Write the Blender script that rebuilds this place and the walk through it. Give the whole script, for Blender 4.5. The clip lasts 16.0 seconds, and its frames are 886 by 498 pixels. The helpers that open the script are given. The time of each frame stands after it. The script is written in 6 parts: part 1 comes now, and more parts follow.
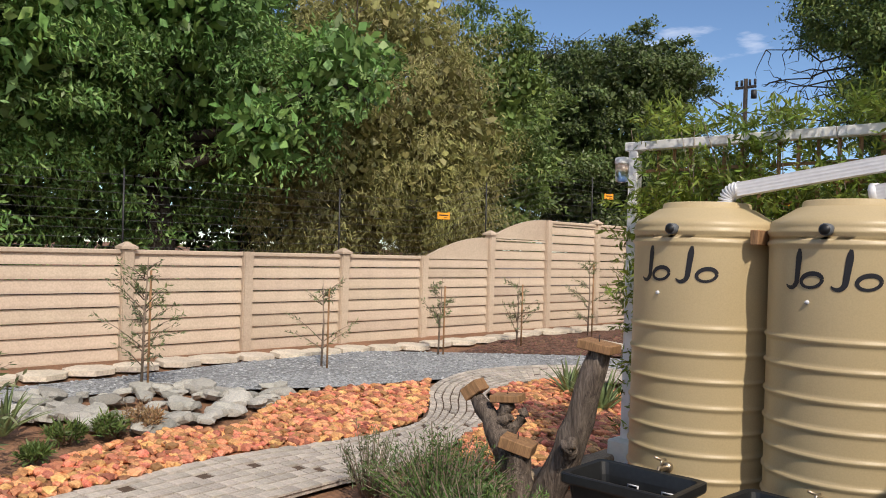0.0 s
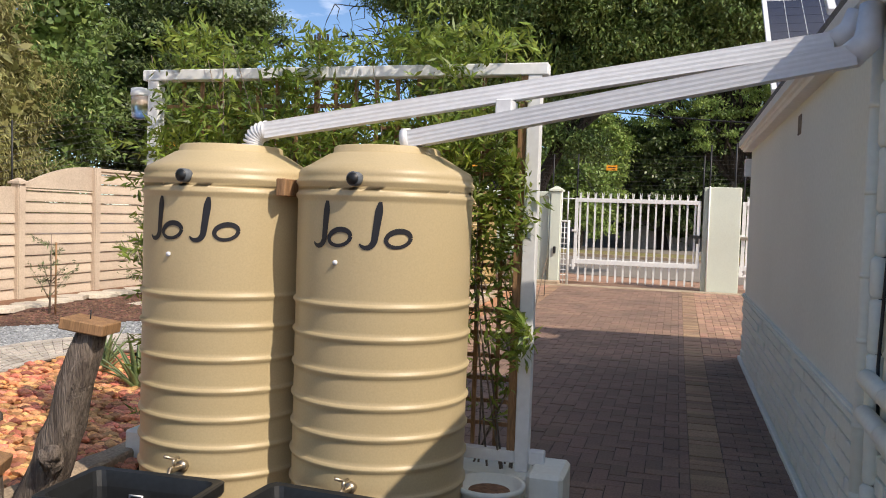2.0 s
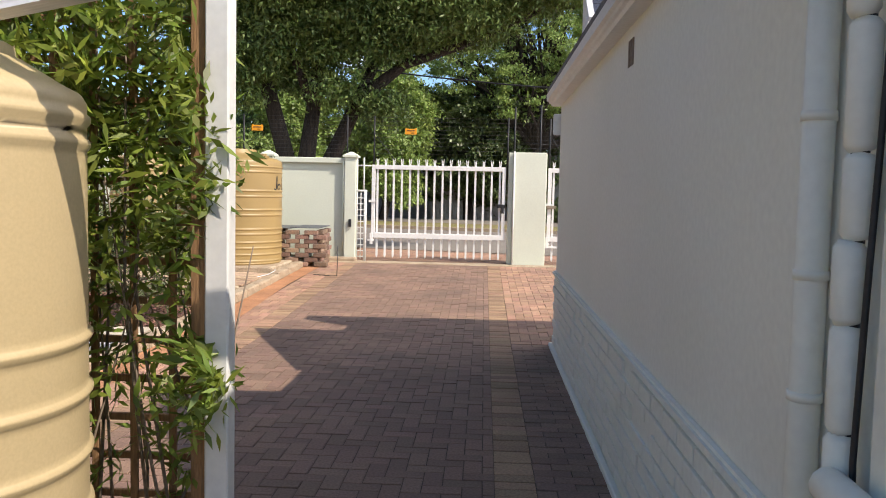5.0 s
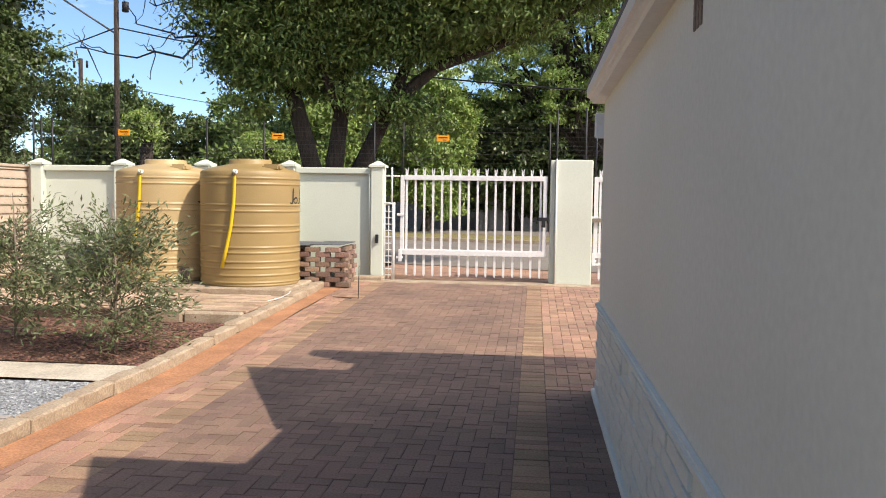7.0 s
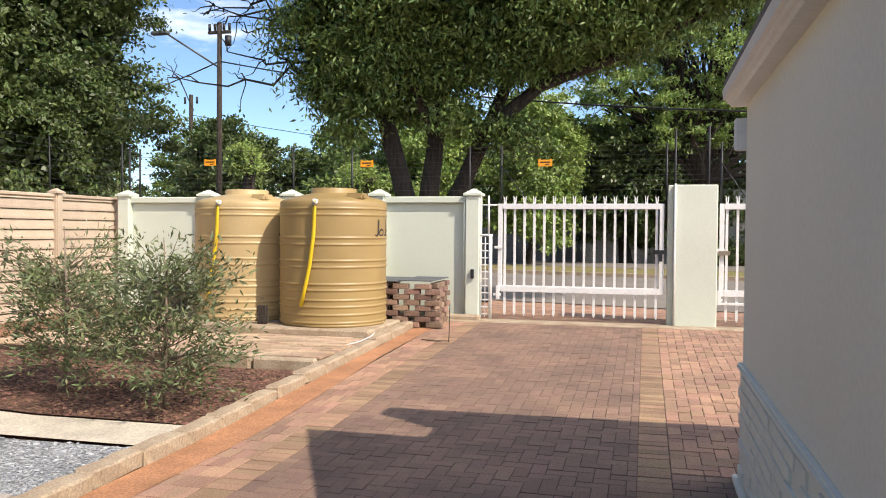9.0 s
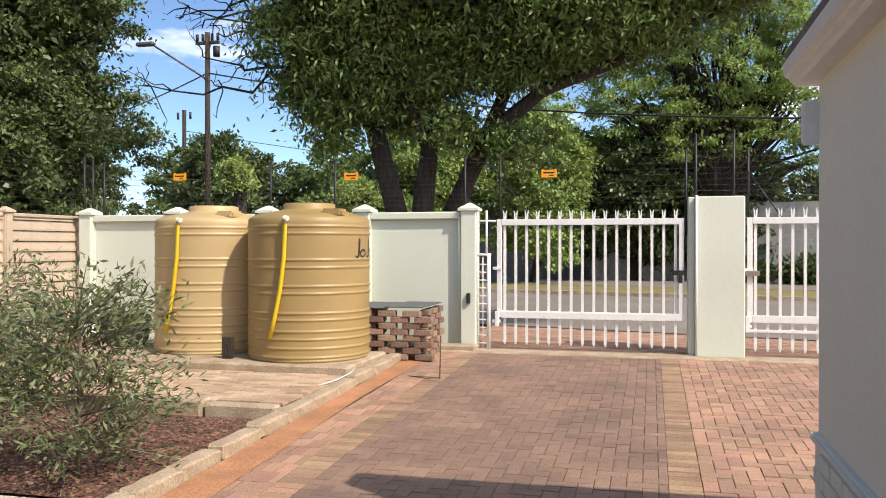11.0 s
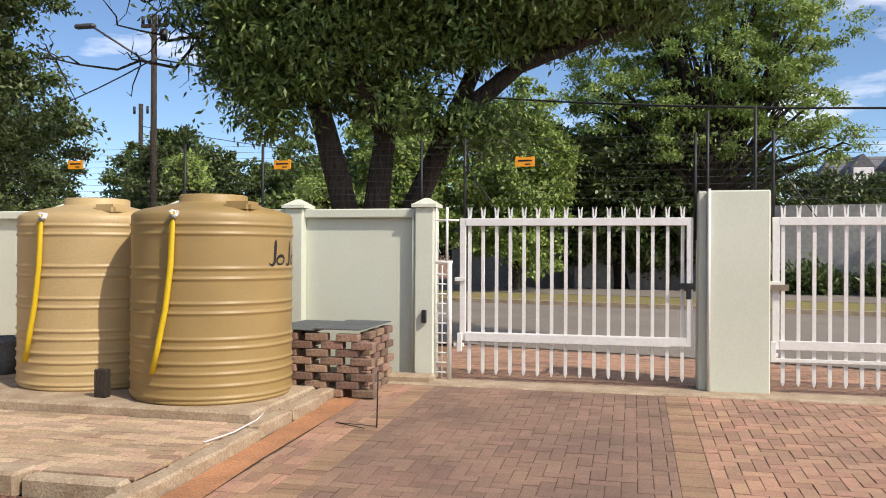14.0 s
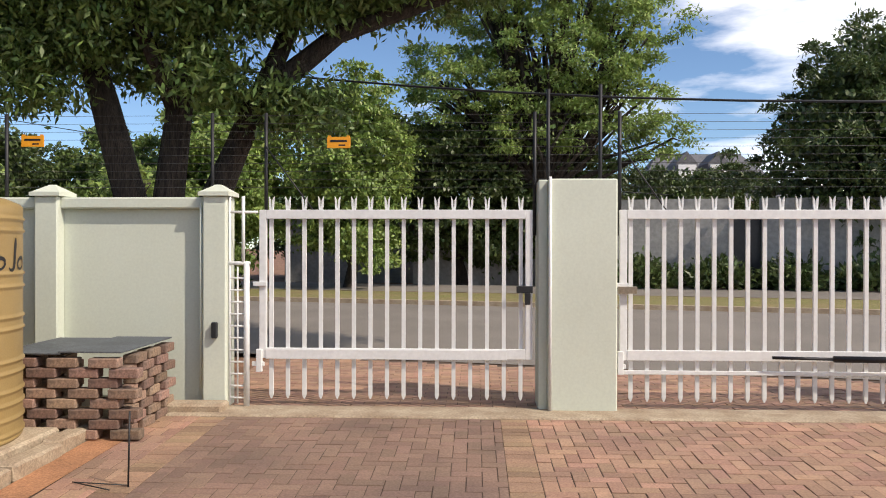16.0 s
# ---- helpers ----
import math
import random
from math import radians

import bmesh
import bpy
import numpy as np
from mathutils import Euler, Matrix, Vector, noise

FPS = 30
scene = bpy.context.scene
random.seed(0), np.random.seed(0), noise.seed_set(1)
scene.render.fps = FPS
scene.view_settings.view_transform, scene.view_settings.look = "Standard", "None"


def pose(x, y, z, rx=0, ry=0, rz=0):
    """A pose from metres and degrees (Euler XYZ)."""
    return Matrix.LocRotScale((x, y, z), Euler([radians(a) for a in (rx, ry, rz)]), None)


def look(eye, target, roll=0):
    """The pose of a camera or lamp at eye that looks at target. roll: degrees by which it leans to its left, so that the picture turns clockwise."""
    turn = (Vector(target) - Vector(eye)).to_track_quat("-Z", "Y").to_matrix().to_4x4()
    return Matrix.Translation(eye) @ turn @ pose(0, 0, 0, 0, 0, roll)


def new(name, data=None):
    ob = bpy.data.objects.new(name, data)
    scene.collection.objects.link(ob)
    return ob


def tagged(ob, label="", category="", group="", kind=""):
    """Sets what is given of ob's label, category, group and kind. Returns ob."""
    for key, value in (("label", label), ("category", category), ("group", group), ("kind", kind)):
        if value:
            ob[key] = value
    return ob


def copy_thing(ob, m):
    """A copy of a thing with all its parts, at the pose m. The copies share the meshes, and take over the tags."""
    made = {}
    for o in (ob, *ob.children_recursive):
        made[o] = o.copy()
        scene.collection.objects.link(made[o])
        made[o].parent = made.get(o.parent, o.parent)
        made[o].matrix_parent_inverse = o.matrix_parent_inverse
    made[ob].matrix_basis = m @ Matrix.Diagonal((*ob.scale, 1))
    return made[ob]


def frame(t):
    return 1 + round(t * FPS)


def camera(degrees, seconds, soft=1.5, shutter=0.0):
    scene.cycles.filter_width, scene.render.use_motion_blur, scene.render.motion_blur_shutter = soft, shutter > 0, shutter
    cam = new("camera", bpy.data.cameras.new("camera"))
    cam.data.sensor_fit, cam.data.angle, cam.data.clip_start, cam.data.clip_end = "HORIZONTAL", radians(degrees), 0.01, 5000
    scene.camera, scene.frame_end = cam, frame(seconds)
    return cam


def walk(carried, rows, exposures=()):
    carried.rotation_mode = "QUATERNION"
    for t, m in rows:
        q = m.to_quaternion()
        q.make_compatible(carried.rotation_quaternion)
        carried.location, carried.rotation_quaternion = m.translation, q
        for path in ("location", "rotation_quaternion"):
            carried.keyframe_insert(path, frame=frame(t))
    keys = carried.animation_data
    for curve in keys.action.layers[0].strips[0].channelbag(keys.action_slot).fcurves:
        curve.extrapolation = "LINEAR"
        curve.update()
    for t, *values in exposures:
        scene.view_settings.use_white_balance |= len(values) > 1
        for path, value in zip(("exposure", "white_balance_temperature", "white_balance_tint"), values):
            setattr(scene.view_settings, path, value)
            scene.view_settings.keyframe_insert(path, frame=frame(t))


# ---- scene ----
cam = camera(56.9, 16.0, soft=1.0)
PATH = [
    (0, (0.179, 0.058, 1.477), (-1.221, 1.486, 1.477), 1.8),
    (0.5, (0.048, 0.323, 1.482), (-1.023, 2.012, 1.488), 1.3),
    (1, (-0.007, 0.493, 1.479), (-0.856, 2.304, 1.465), 0.8),
    (1.5, (0.0, 0.773, 1.482), (-0.689, 2.65, 1.421), 1.4),
    (2, (0.045, 0.959, 1.489), (-0.503, 2.881, 1.406), 1.9),
    (2.5, (0.023, 1.208, 1.495), (-0.402, 3.161, 1.421), 1.4),
    (3, (0.026, 1.433, 1.525), (-0.268, 3.41, 1.444), 0.6),
    (3.5, (0.06, 1.752, 1.503), (-0.151, 3.739, 1.415), 1.7),
    (4, (0.085, 2.014, 1.479), (-0.069, 4.004, 1.362), 2.0),
    (4.5, (0.072, 2.369, 1.455), (-0.019, 4.362, 1.314), 1.4),
    (7, (0.276, 4.034, 1.522), (0.055, 6.018, 1.402), 0.8),
    (7.5, (0.22, 4.37, 1.519), (-0.083, 6.344, 1.406), 1.3),
    (8, (0.216, 4.636, 1.523), (-0.196, 6.591, 1.441), 0.1),
    (10.5, (0.16, 6.328, 1.533), (-0.348, 8.262, 1.509), 0.9),
    (11, (0.077, 6.603, 1.565), (-0.418, 8.541, 1.558), -0.0),
    (11.5, (-0.002, 6.96, 1.552), (-0.571, 8.878, 1.552), -0.3),
    (12, (-0.054, 7.291, 1.555), (-0.667, 9.195, 1.547), 0.3),
    (12.5, (-0.098, 7.639, 1.577), (-0.691, 9.549, 1.562), 0.4),
    (13, (-0.099, 8.041, 1.567), (-0.668, 9.958, 1.556), 1.1),
    (13.5, (-0.095, 8.408, 1.568), (-0.633, 10.334, 1.555), 1.5),
    (14, (-0.108, 8.772, 1.57), (-0.563, 10.72, 1.575), 0.3),
    (14.5, (-0.114, 9.164, 1.574), (-0.547, 11.117, 1.589), 0.2),
    (15, (-0.104, 9.51, 1.563), (-0.481, 11.474, 1.562), 1.0),
    (15.5, (-0.076, 9.858, 1.616), (-0.296, 11.845, 1.6), 0.4),
    (16, (-0.022, 10.219, 1.611), (-0.102, 12.218, 1.602), 0.1),
]
walk(cam, [(t, look(eye, target, roll)) for t, eye, target, roll in PATH],
     exposures=[(0, -0.20, 7150, 14), (1.5, 0.0, 7150, 14), (3.5, 0.32, 7150, 14), (7, 0.37, 7150, 14), (10.5, 0.31, 7150, 14), (13, 0.10, 7150, 14), (16, -0.08, 7150, 14)])

# ---- light ----
SUN_DIR = Vector((0.82, -0.47, 1.0)).normalized()      # towards the sun
world = bpy.data.worlds.new("sky"); scene.world = world
world.use_nodes = True
wn, wl = world.node_tree.nodes, world.node_tree.links
sky = wn.new("ShaderNodeTexSky"); sky.sky_type = 'NISHITA'; sky.sun_disc = False
sky.sun_elevation = math.asin(SUN_DIR.z); sky.sun_rotation = math.atan2(SUN_DIR.x, SUN_DIR.y)
sky.ozone_density = 3.0; sky.dust_density = 0.05; sky.air_density = 0.85
tc = wn.new("ShaderNodeTexCoord")
mp = wn.new("ShaderNodeMapping"); mp.inputs["Scale"].default_value = (1.6, 1.6, 6.0)
nz = wn.new("ShaderNodeTexNoise"); nz.inputs["Scale"].default_value = 1.7; nz.inputs["Detail"].default_value = 7; nz.inputs["Roughness"].default_value = 0.55
rp = wn.new("ShaderNodeValToRGB"); rp.color_ramp.elements[0].position = 0.52; rp.color_ramp.elements[1].position = 0.74
tint = wn.new("ShaderNodeMixRGB"); tint.blend_type = 'MULTIPLY'; tint.inputs[0].default_value = 1.0; tint.inputs[2].default_value = (0.72, 0.85, 0.96, 1)
mx = wn.new("ShaderNodeMixRGB"); mx.inputs[2].default_value = (13.0, 13.2, 13.6, 1)
wl.new(tc.outputs["Generated"], mp.inputs["Vector"]); wl.new(mp.outputs[0], nz.inputs["Vector"])
# the cloud thickens towards the east
east = wn.new("ShaderNodeVectorMath"); east.operation = 'DOT_PRODUCT'; east.inputs[1].default_value = (0.22, 0.0, 0.0)
cover = wn.new("ShaderNodeMath"); cover.operation = 'ADD'
wl.new(tc.outputs["Generated"], east.inputs[0]); wl.new(east.outputs["Value"], cover.inputs[0]); wl.new(nz.outputs[0], cover.inputs[1])
wl.new(cover.outputs[0], rp.inputs[0]); wl.new(rp.outputs[0], mx.inputs[0]); wl.new(sky.outputs[0], tint.inputs[1]); wl.new(tint.outputs[0], mx.inputs[1])
wl.new(mx.outputs[0], wn["Background"].inputs[0]); wn["Background"].inputs[1].default_value = 0.165
sun = new("sun", bpy.data.lights.new("sun", 'SUN')); sun.data.energy = 4.0; sun.data.angle = radians(0.5)
sun.data.color = (1.0, 0.95, 0.87)
sun.matrix_world = look((0, 0, 0), -SUN_DIR) @ pose(0, 0, 0)
sun.location = (20, -12, 25)

# ---- materials ----
def material(name, base, rough=0.7, metal=0.0, var=0.18, scale=8.0, fine=60.0, bump=0.25, dist=0.01, tint=None, island=0.0, obj=0.0,
             translucent=0.0, voronoi=0.0, wood=False, spec=0.5):
    m = bpy.data.materials.new(name); m.use_nodes = True
    n, l = m.node_tree.nodes, m.node_tree.links
    b = n["Principled BSDF"]; b.inputs["Roughness"].default_value = rough; b.inputs["Metallic"].default_value = metal
    b.inputs["Specular IOR Level"].default_value = spec
    co = n.new("ShaderNodeTexCoord")
    mapn = n.new("ShaderNodeMapping"); l.new(co.outputs["Object"], mapn.inputs["Vector"])
    if wood:
        mapn.inputs["Scale"].default_value = (6, 6, 0.7)
    big = n.new("ShaderNodeTexNoise"); big.inputs["Scale"].default_value = scale; big.inputs["Detail"].default_value = 5
    sml = n.new("ShaderNodeTexNoise"); sml.inputs["Scale"].default_value = fine; sml.inputs["Detail"].default_value = 4
    l.new(mapn.outputs[0], big.inputs["Vector"]); l.new(mapn.outputs[0], sml.inputs["Vector"])
    tint = tint or [c * (1 - 1.6 * var) for c in base]
    rr = n.new("ShaderNodeValToRGB"); e = rr.color_ramp.elements
    e[0].position, e[1].position = 0.32, 0.66
    e[0].color, e[1].color = (*tint, 1), (*base, 1)
    l.new(big.outputs[0], rr.inputs[0])
    mul = n.new("ShaderNodeMixRGB"); mul.blend_type = 'MULTIPLY'; mul.inputs[0].default_value = 1.0
    r2 = n.new("ShaderNodeValToRGB"); r2.color_ramp.elements[0].color = (1 - 1.5 * var,) * 3 + (1,); r2.color_ramp.elements[1].color = (1 + var,) * 3 + (1,)
    r2.color_ramp.elements[0].position, r2.color_ramp.elements[1].position = 0.3, 0.7
    l.new(sml.outputs[0], r2.inputs[0]); l.new(rr.outputs[0], mul.inputs[1]); l.new(r2.outputs[0], mul.inputs[2])
    out = mul.outputs[0]
    height = sml.outputs[0]
    if voronoi:
        vo = n.new("ShaderNodeTexVoronoi"); vo.inputs["Scale"].default_value = voronoi
        l.new(mapn.outputs[0], vo.inputs["Vector"])
        m3 = n.new("ShaderNodeMixRGB"); m3.blend_type = 'MULTIPLY'; m3.inputs[0].default_value = 1.0
        r3 = n.new("ShaderNodeValToRGB"); r3.color_ramp.elements[0].color = (0.45, 0.45, 0.45, 1); r3.color_ramp.elements[1].color = (1.4, 1.4, 1.4, 1)
        l.new(vo.outputs["Color"], r3.inputs[0]); l.new(out, m3.inputs[1]); l.new(r3.outputs[0], m3.inputs[2]); out = m3.outputs[0]
        height = vo.outputs["Distance"]
    if island or obj:
        src = n.new("ShaderNodeNewGeometry").outputs["Random Per Island"] if island else n.new("ShaderNodeObjectInfo").outputs["Random"]
        hs = n.new("ShaderNodeHueSaturation"); mr = n.new("ShaderNodeMapRange")
        k = island or obj
        mr.inputs["To Min"].default_value, mr.inputs["To Max"].default_value = 1 - k, 1 + k
        l.new(src, mr.inputs["Value"]); l.new(mr.outputs[0], hs.inputs["Value"])
        wn2 = n.new("ShaderNodeTexWhiteNoise"); wn2.noise_dimensions = '1D'; l.new(src, wn2.inputs["W"])
        mh = n.new("ShaderNodeMapRange"); mh.inputs["To Min"].default_value, mh.inputs["To Max"].default_value = 0.5 - 0.05 * k, 0.5 + 0.05 * k
        l.new(wn2.outputs[0], mh.inputs["Value"]); l.new(mh.outputs[0], hs.inputs["Hue"])
        l.new(out, hs.inputs["Color"]); out = hs.outputs[0]
    l.new(out, b.inputs["Base Color"])
    if bump:
        bp = n.new("ShaderNodeBump"); bp.inputs["Strength"].default_value = bump; bp.inputs["Distance"].default_value = dist
        l.new(height, bp.inputs["Height"]); l.new(bp.outputs[0], b.inputs["Normal"])
    if translucent:
        tr = n.new("ShaderNodeBsdfTranslucent"); l.new(out, tr.inputs["Color"])
        ms = n.new("ShaderNodeMixShader"); ms.inputs[0].default_value = translucent
        l.new(b.outputs[0], ms.inputs[1]); l.new(tr.outputs[0], ms.inputs[2]); l.new(ms.outputs[0], n["Material Output"].inputs[0])
    return m


def glass(name, colour=(0.8, 0.85, 0.85), rough=0.02):
    m = bpy.data.materials.new(name); m.use_nodes = True
    b = m.node_tree.nodes["Principled BSDF"]
    b.inputs["Base Color"].default_value = (*colour, 1); b.inputs["Roughness"].default_value = rough
    b.inputs["Transmission Weight"].default_value = 1.0; b.inputs["IOR"].default_value = 1.45
    return m


M = dict(
    soil=material("soil", (0.30, 0.155, 0.085), 0.95, var=0.25, scale=2.2, fine=35, bump=0.8, dist=0.02),
    orange=material("orange_sand", (0.50, 0.24, 0.12), 0.95, var=0.2, scale=3, fine=60, bump=0.6),
    bed=material("joint_sand", (0.13, 0.085, 0.058), 0.95, var=0.3, scale=2, fine=50, bump=0.6),
    paver=material("red_clay_paver", (0.285, 0.178, 0.128), 0.85, var=0.16, scale=1.3, fine=70, bump=0.4, dist=0.004, tint=(0.195, 0.126, 0.096), island=0.14),
    paver_obj=material("red_clay_paver_piece", (0.285, 0.178, 0.128), 0.85, var=0.16, scale=1.3, fine=70, bump=0.4, dist=0.004, tint=(0.195, 0.126, 0.096), obj=0.14),
    paver_r=material("pink_clay_paver", (0.43, 0.25, 0.165), 0.85, var=0.16, scale=1.5, fine=70, bump=0.4, dist=0.004, tint=(0.31, 0.19, 0.135), island=0.2),
    soldier=material("yellow_brown_paver", (0.37, 0.235, 0.145), 0.85, var=0.18, scale=2, fine=70, bump=0.4, dist=0.004, tint=(0.27, 0.17, 0.11), island=0.22),
    pale=material("pale_worn_paver", (0.52, 0.39, 0.27), 0.9, var=0.2, scale=1.2, fine=50, bump=0.4, dist=0.005, tint=(0.40, 0.27, 0.175), island=0.25),
    cobble=material("cream_cobble", (0.56, 0.50, 0.43), 0.85, var=0.15, scale=3, fine=60, bump=0.4, dist=0.004, obj=0.18),
    cobble_i=material("cream_cobble_joined", (0.56, 0.50, 0.43), 0.85, var=0.15, scale=3, fine=60, bump=0.4, dist=0.004, island=0.18),
    gravel=material("grey_gravel", (0.40, 0.42, 0.43), 0.9, var=0.2, scale=1.5, fine=90, bump=1.0, dist=0.02, voronoi=45),
    mulch=material("bark_mulch", (0.20, 0.10, 0.065), 0.95, var=0.3, scale=3, fine=60, bump=1.0, dist=0.03, voronoi=30),
    red=material("red_stone", (0.64, 0.31, 0.155), 0.75, var=0.22, scale=10, fine=70, bump=0.3, tint=(0.50, 0.19, 0.085), island=0.55),
    rock=material("grey_rock", (0.46, 0.44, 0.38), 0.85, var=0.25, scale=6, fine=40, bump=0.6, tint=(0.36, 0.36, 0.33), obj=0.3),
    stone=material("cream_step_stone", (0.68, 0.60, 0.48), 0.9, var=0.15, scale=3, fine=50, bump=0.4, obj=0.12),
    concrete=material("worn_concrete", (0.47, 0.38, 0.27), 0.92, var=0.2, scale=4, fine=60, bump=0.5, tint=(0.33, 0.24, 0.16)),
    wall=material("pale_green_plaster", (0.66, 0.70, 0.59), 0.8, var=0.03, scale=0.9, fine=45, bump=0.12, dist=0.004, tint=(0.61, 0.645, 0.54)),
    housewall=material("pale_grey_green_plaster", (0.82, 0.825, 0.735), 0.7, var=0.03, scale=0.7, fine=35, bump=0.15, dist=0.004, tint=(0.76, 0.765, 0.67)),
    white=material("white_paint", (0.80, 0.80, 0.78), 0.45, var=0.04, scale=3, fine=30, bump=0.05),
    fence=material("precast_concrete", (0.55, 0.445, 0.34), 0.9, var=0.09, scale=1.1, fine=50, bump=0.3, dist=0.004, tint=(0.44, 0.345, 0.26), obj=0.08),
    tank=material("beige_plastic", (0.52, 0.41, 0.235), 0.42, var=0.04, scale=1.5, fine=120, bump=0.05, dist=0.002, tint=(0.48, 0.375, 0.21)),
    bigtank=material("mustard_plastic", (0.36, 0.25, 0.10), 0.45, var=0.07, scale=1.2, fine=90, bump=0.08, dist=0.003, tint=(0.305, 0.21, 0.085)),
    bigtank_pale=material("pale_mustard_plastic", (0.52, 0.385, 0.19), 0.45, var=0.07, scale=1.2, fine=90, bump=0.08, dist=0.003, tint=(0.46, 0.335, 0.165)),
    black=material("black_plastic", (0.018, 0.02, 0.022), 0.45, var=0.15, scale=5, fine=40, bump=0.05),
    dark=material("dark_metal", (0.03, 0.03, 0.032), 0.5, metal=0.3, var=0.15, bump=0.0),
    ink=material("dark_print", (0.012, 0.012, 0.016), 0.5, var=0.05, bump=0),
    pvc=material("white_pvc", (0.74, 0.75, 0.77), 0.35, var=0.04, scale=3, fine=30, bump=0.03),
    wood=material("weathered_wood", (0.25, 0.20, 0.16), 0.9, var=0.3, scale=6, fine=26, bump=1.0, dist=0.02, wood=True, tint=(0.10, 0.075, 0.06)),
    plank=material("brown_timber", (0.36, 0.20, 0.095), 0.8, var=0.2, scale=5, fine=30, bump=0.3, wood=True),
    bark=material("dark_bark", (0.085, 0.066, 0.052), 0.95, var=0.35, scale=3, fine=18, bump=1.0, dist=0.05, wood=True),
    twig=material("grey_twig", (0.26, 0.20, 0.15), 0.9, var=0.2, bump=0.3),
    brass=material("tap_metal", (0.55, 0.47, 0.36), 0.35, metal=0.9, var=0.1, bump=0),
    yellow=material("yellow_hose", (0.72, 0.50, 0.02), 0.45, var=0.05, bump=0),
    sign=material("orange_sign", (0.85, 0.34, 0.015), 0.5, var=0.05, bump=0),
    asphalt=material("asphalt", (0.235, 0.205, 0.175), 0.9, var=0.12, scale=0.6, fine=80, bump=0.4),
    grass=material("dry_grass", (0.21, 0.20, 0.06), 0.95, var=0.3, scale=1.2, fine=30, bump=0.8, dist=0.03, tint=(0.26, 0.20, 0.09)),
    slate=material("dark_sheet", (0.12, 0.135, 0.15), 0.6, var=0.2, scale=3, fine=40, bump=0.3),
    brick=material("brown_brick", (0.31, 0.195, 0.14), 0.9, var=0.25, scale=9, fine=60, bump=0.5, tint=(0.19, 0.135, 0.11), obj=0.35),
    panel=material("solar_cells", (0.012, 0.017, 0.04), 0.15, var=0.1, bump=0),
    roofgreen=material("green_roof", (0.17, 0.25, 0.13), 0.6, var=0.1, bump=0.1),
    thatch=material("brown_roof", (0.24, 0.16, 0.13), 0.95, var=0.25, scale=3, fine=20, bump=0.8),
    tile=material("grey_roof", (0.16, 0.16, 0.17), 0.8, var=0.2, bump=0.3),
    # white walls across the street; the grey carries the tree shade on them
    farwall=material("far_wall", (0.36, 0.35, 0.33), 0.9, var=0.12, scale=0.7, fine=8, bump=0.2),
    lampglass=glass("lamp_glass", (0.9, 0.9, 0.9), 0.3),
    pane=glass("window_glass", (0.75, 0.8, 0.8), 0.02),
    # near-black base stands in for the room's indoor shade
    room=material("room_painted_dark", (0.07, 0.07, 0.07), 0.9, var=0.1, bump=0),
    leaf_dark=material("leaf_dark_green", (0.105, 0.150, 0.045), 0.45, var=0.15, scale=0.7, fine=4, bump=0, island=0.45, translucent=0.22, tint=(0.075, 0.112, 0.034)),
    leaf_fern=material("leaf_fern_green", (0.165, 0.300, 0.078), 0.5, var=0.15, scale=0.6, fine=4, bump=0, island=0.45, translucent=0.22, tint=(0.105, 0.205, 0.055)),
    leaf_olive=material("leaf_yellow_olive", (0.305, 0.305, 0.098), 0.55, var=0.15, scale=0.7, fine=4, bump=0, island=0.4, translucent=0.22, tint=(0.234, 0.215, 0.085)),
    leaf_mid=material("leaf_mid_green", (0.165, 0.240, 0.060), 0.5, var=0.15, scale=0.7, fine=4, bump=0, island=0.4, translucent=0.22, tint=(0.105, 0.165, 0.044)),
    leaf_light=material("leaf_light_green", (0.290, 0.390, 0.105), 0.5, var=0.15, scale=0.7, fine=4, bump=0, island=0.4, translucent=0.35, tint=(0.220, 0.320, 0.085)),
    leaf_bamboo=material("leaf_bamboo", (0.25, 0.32, 0.05), 0.45, var=0.15, scale=2, fine=8, bump=0, island=0.45, translucent=0.4, tint=(0.15, 0.22, 0.04)),
    leaf_grey=material("leaf_grey_olive", (0.17, 0.215, 0.085), 0.5, var=0.12, scale=3, fine=9, bump=0, island=0.4, translucent=0.2, tint=(0.135, 0.165, 0.085)),
    leaf_rosemary=material("leaf_rosemary", (0.11, 0.20, 0.05), 0.5, var=0.15, scale=3, fine=9, bump=0, island=0.4, translucent=0.2),
    aloe=material("aloe_leaf", (0.20, 0.27, 0.11), 0.5, var=0.15, scale=5, fine=30, bump=0.1),
    straw=material("dry_straw", (0.42, 0.27, 0.14), 0.9, var=0.2, bump=0, island=0.3),
)

M["chip"] = material("grey_chip", (0.44, 0.455, 0.46), 0.85, var=0.2, fine=60, bump=0.2, island=0.4)
M["barkchip"] = material("bark_chip", (0.20, 0.105, 0.07), 0.9, var=0.25, fine=60, bump=0.2, island=0.5)
M["wire"] = material("weathered_wire", (0.10, 0.10, 0.10), 0.5, metal=0.3, var=0.1, bump=0)

# ---- mesh helpers ----
EACH = {"bracket", "hinge", "joint", "leg", "wire", "lagging", "branch", "insulator", "cable", "nail", "handle", "head", "slat", "bars", "pale", "cage", "core", "vent", "latch", "opener_arm"}


def mesh_of(name, verts, faces, mat, smooth=False):
    me = bpy.data.meshes.new(name); me.from_pydata([tuple(v) for v in verts], [], [tuple(f) for f in faces])
    me.materials.append(M[mat])
    if smooth:
        me.polygons.foreach_set("use_smooth", [True] * len(me.polygons))
    me.update(); return me


def part(name, me, parent=None, m=None):
    ob = new(name, me)
    if parent is not None:
        ob.parent = parent
    if m is not None:
        ob.matrix_basis = m
    return ob


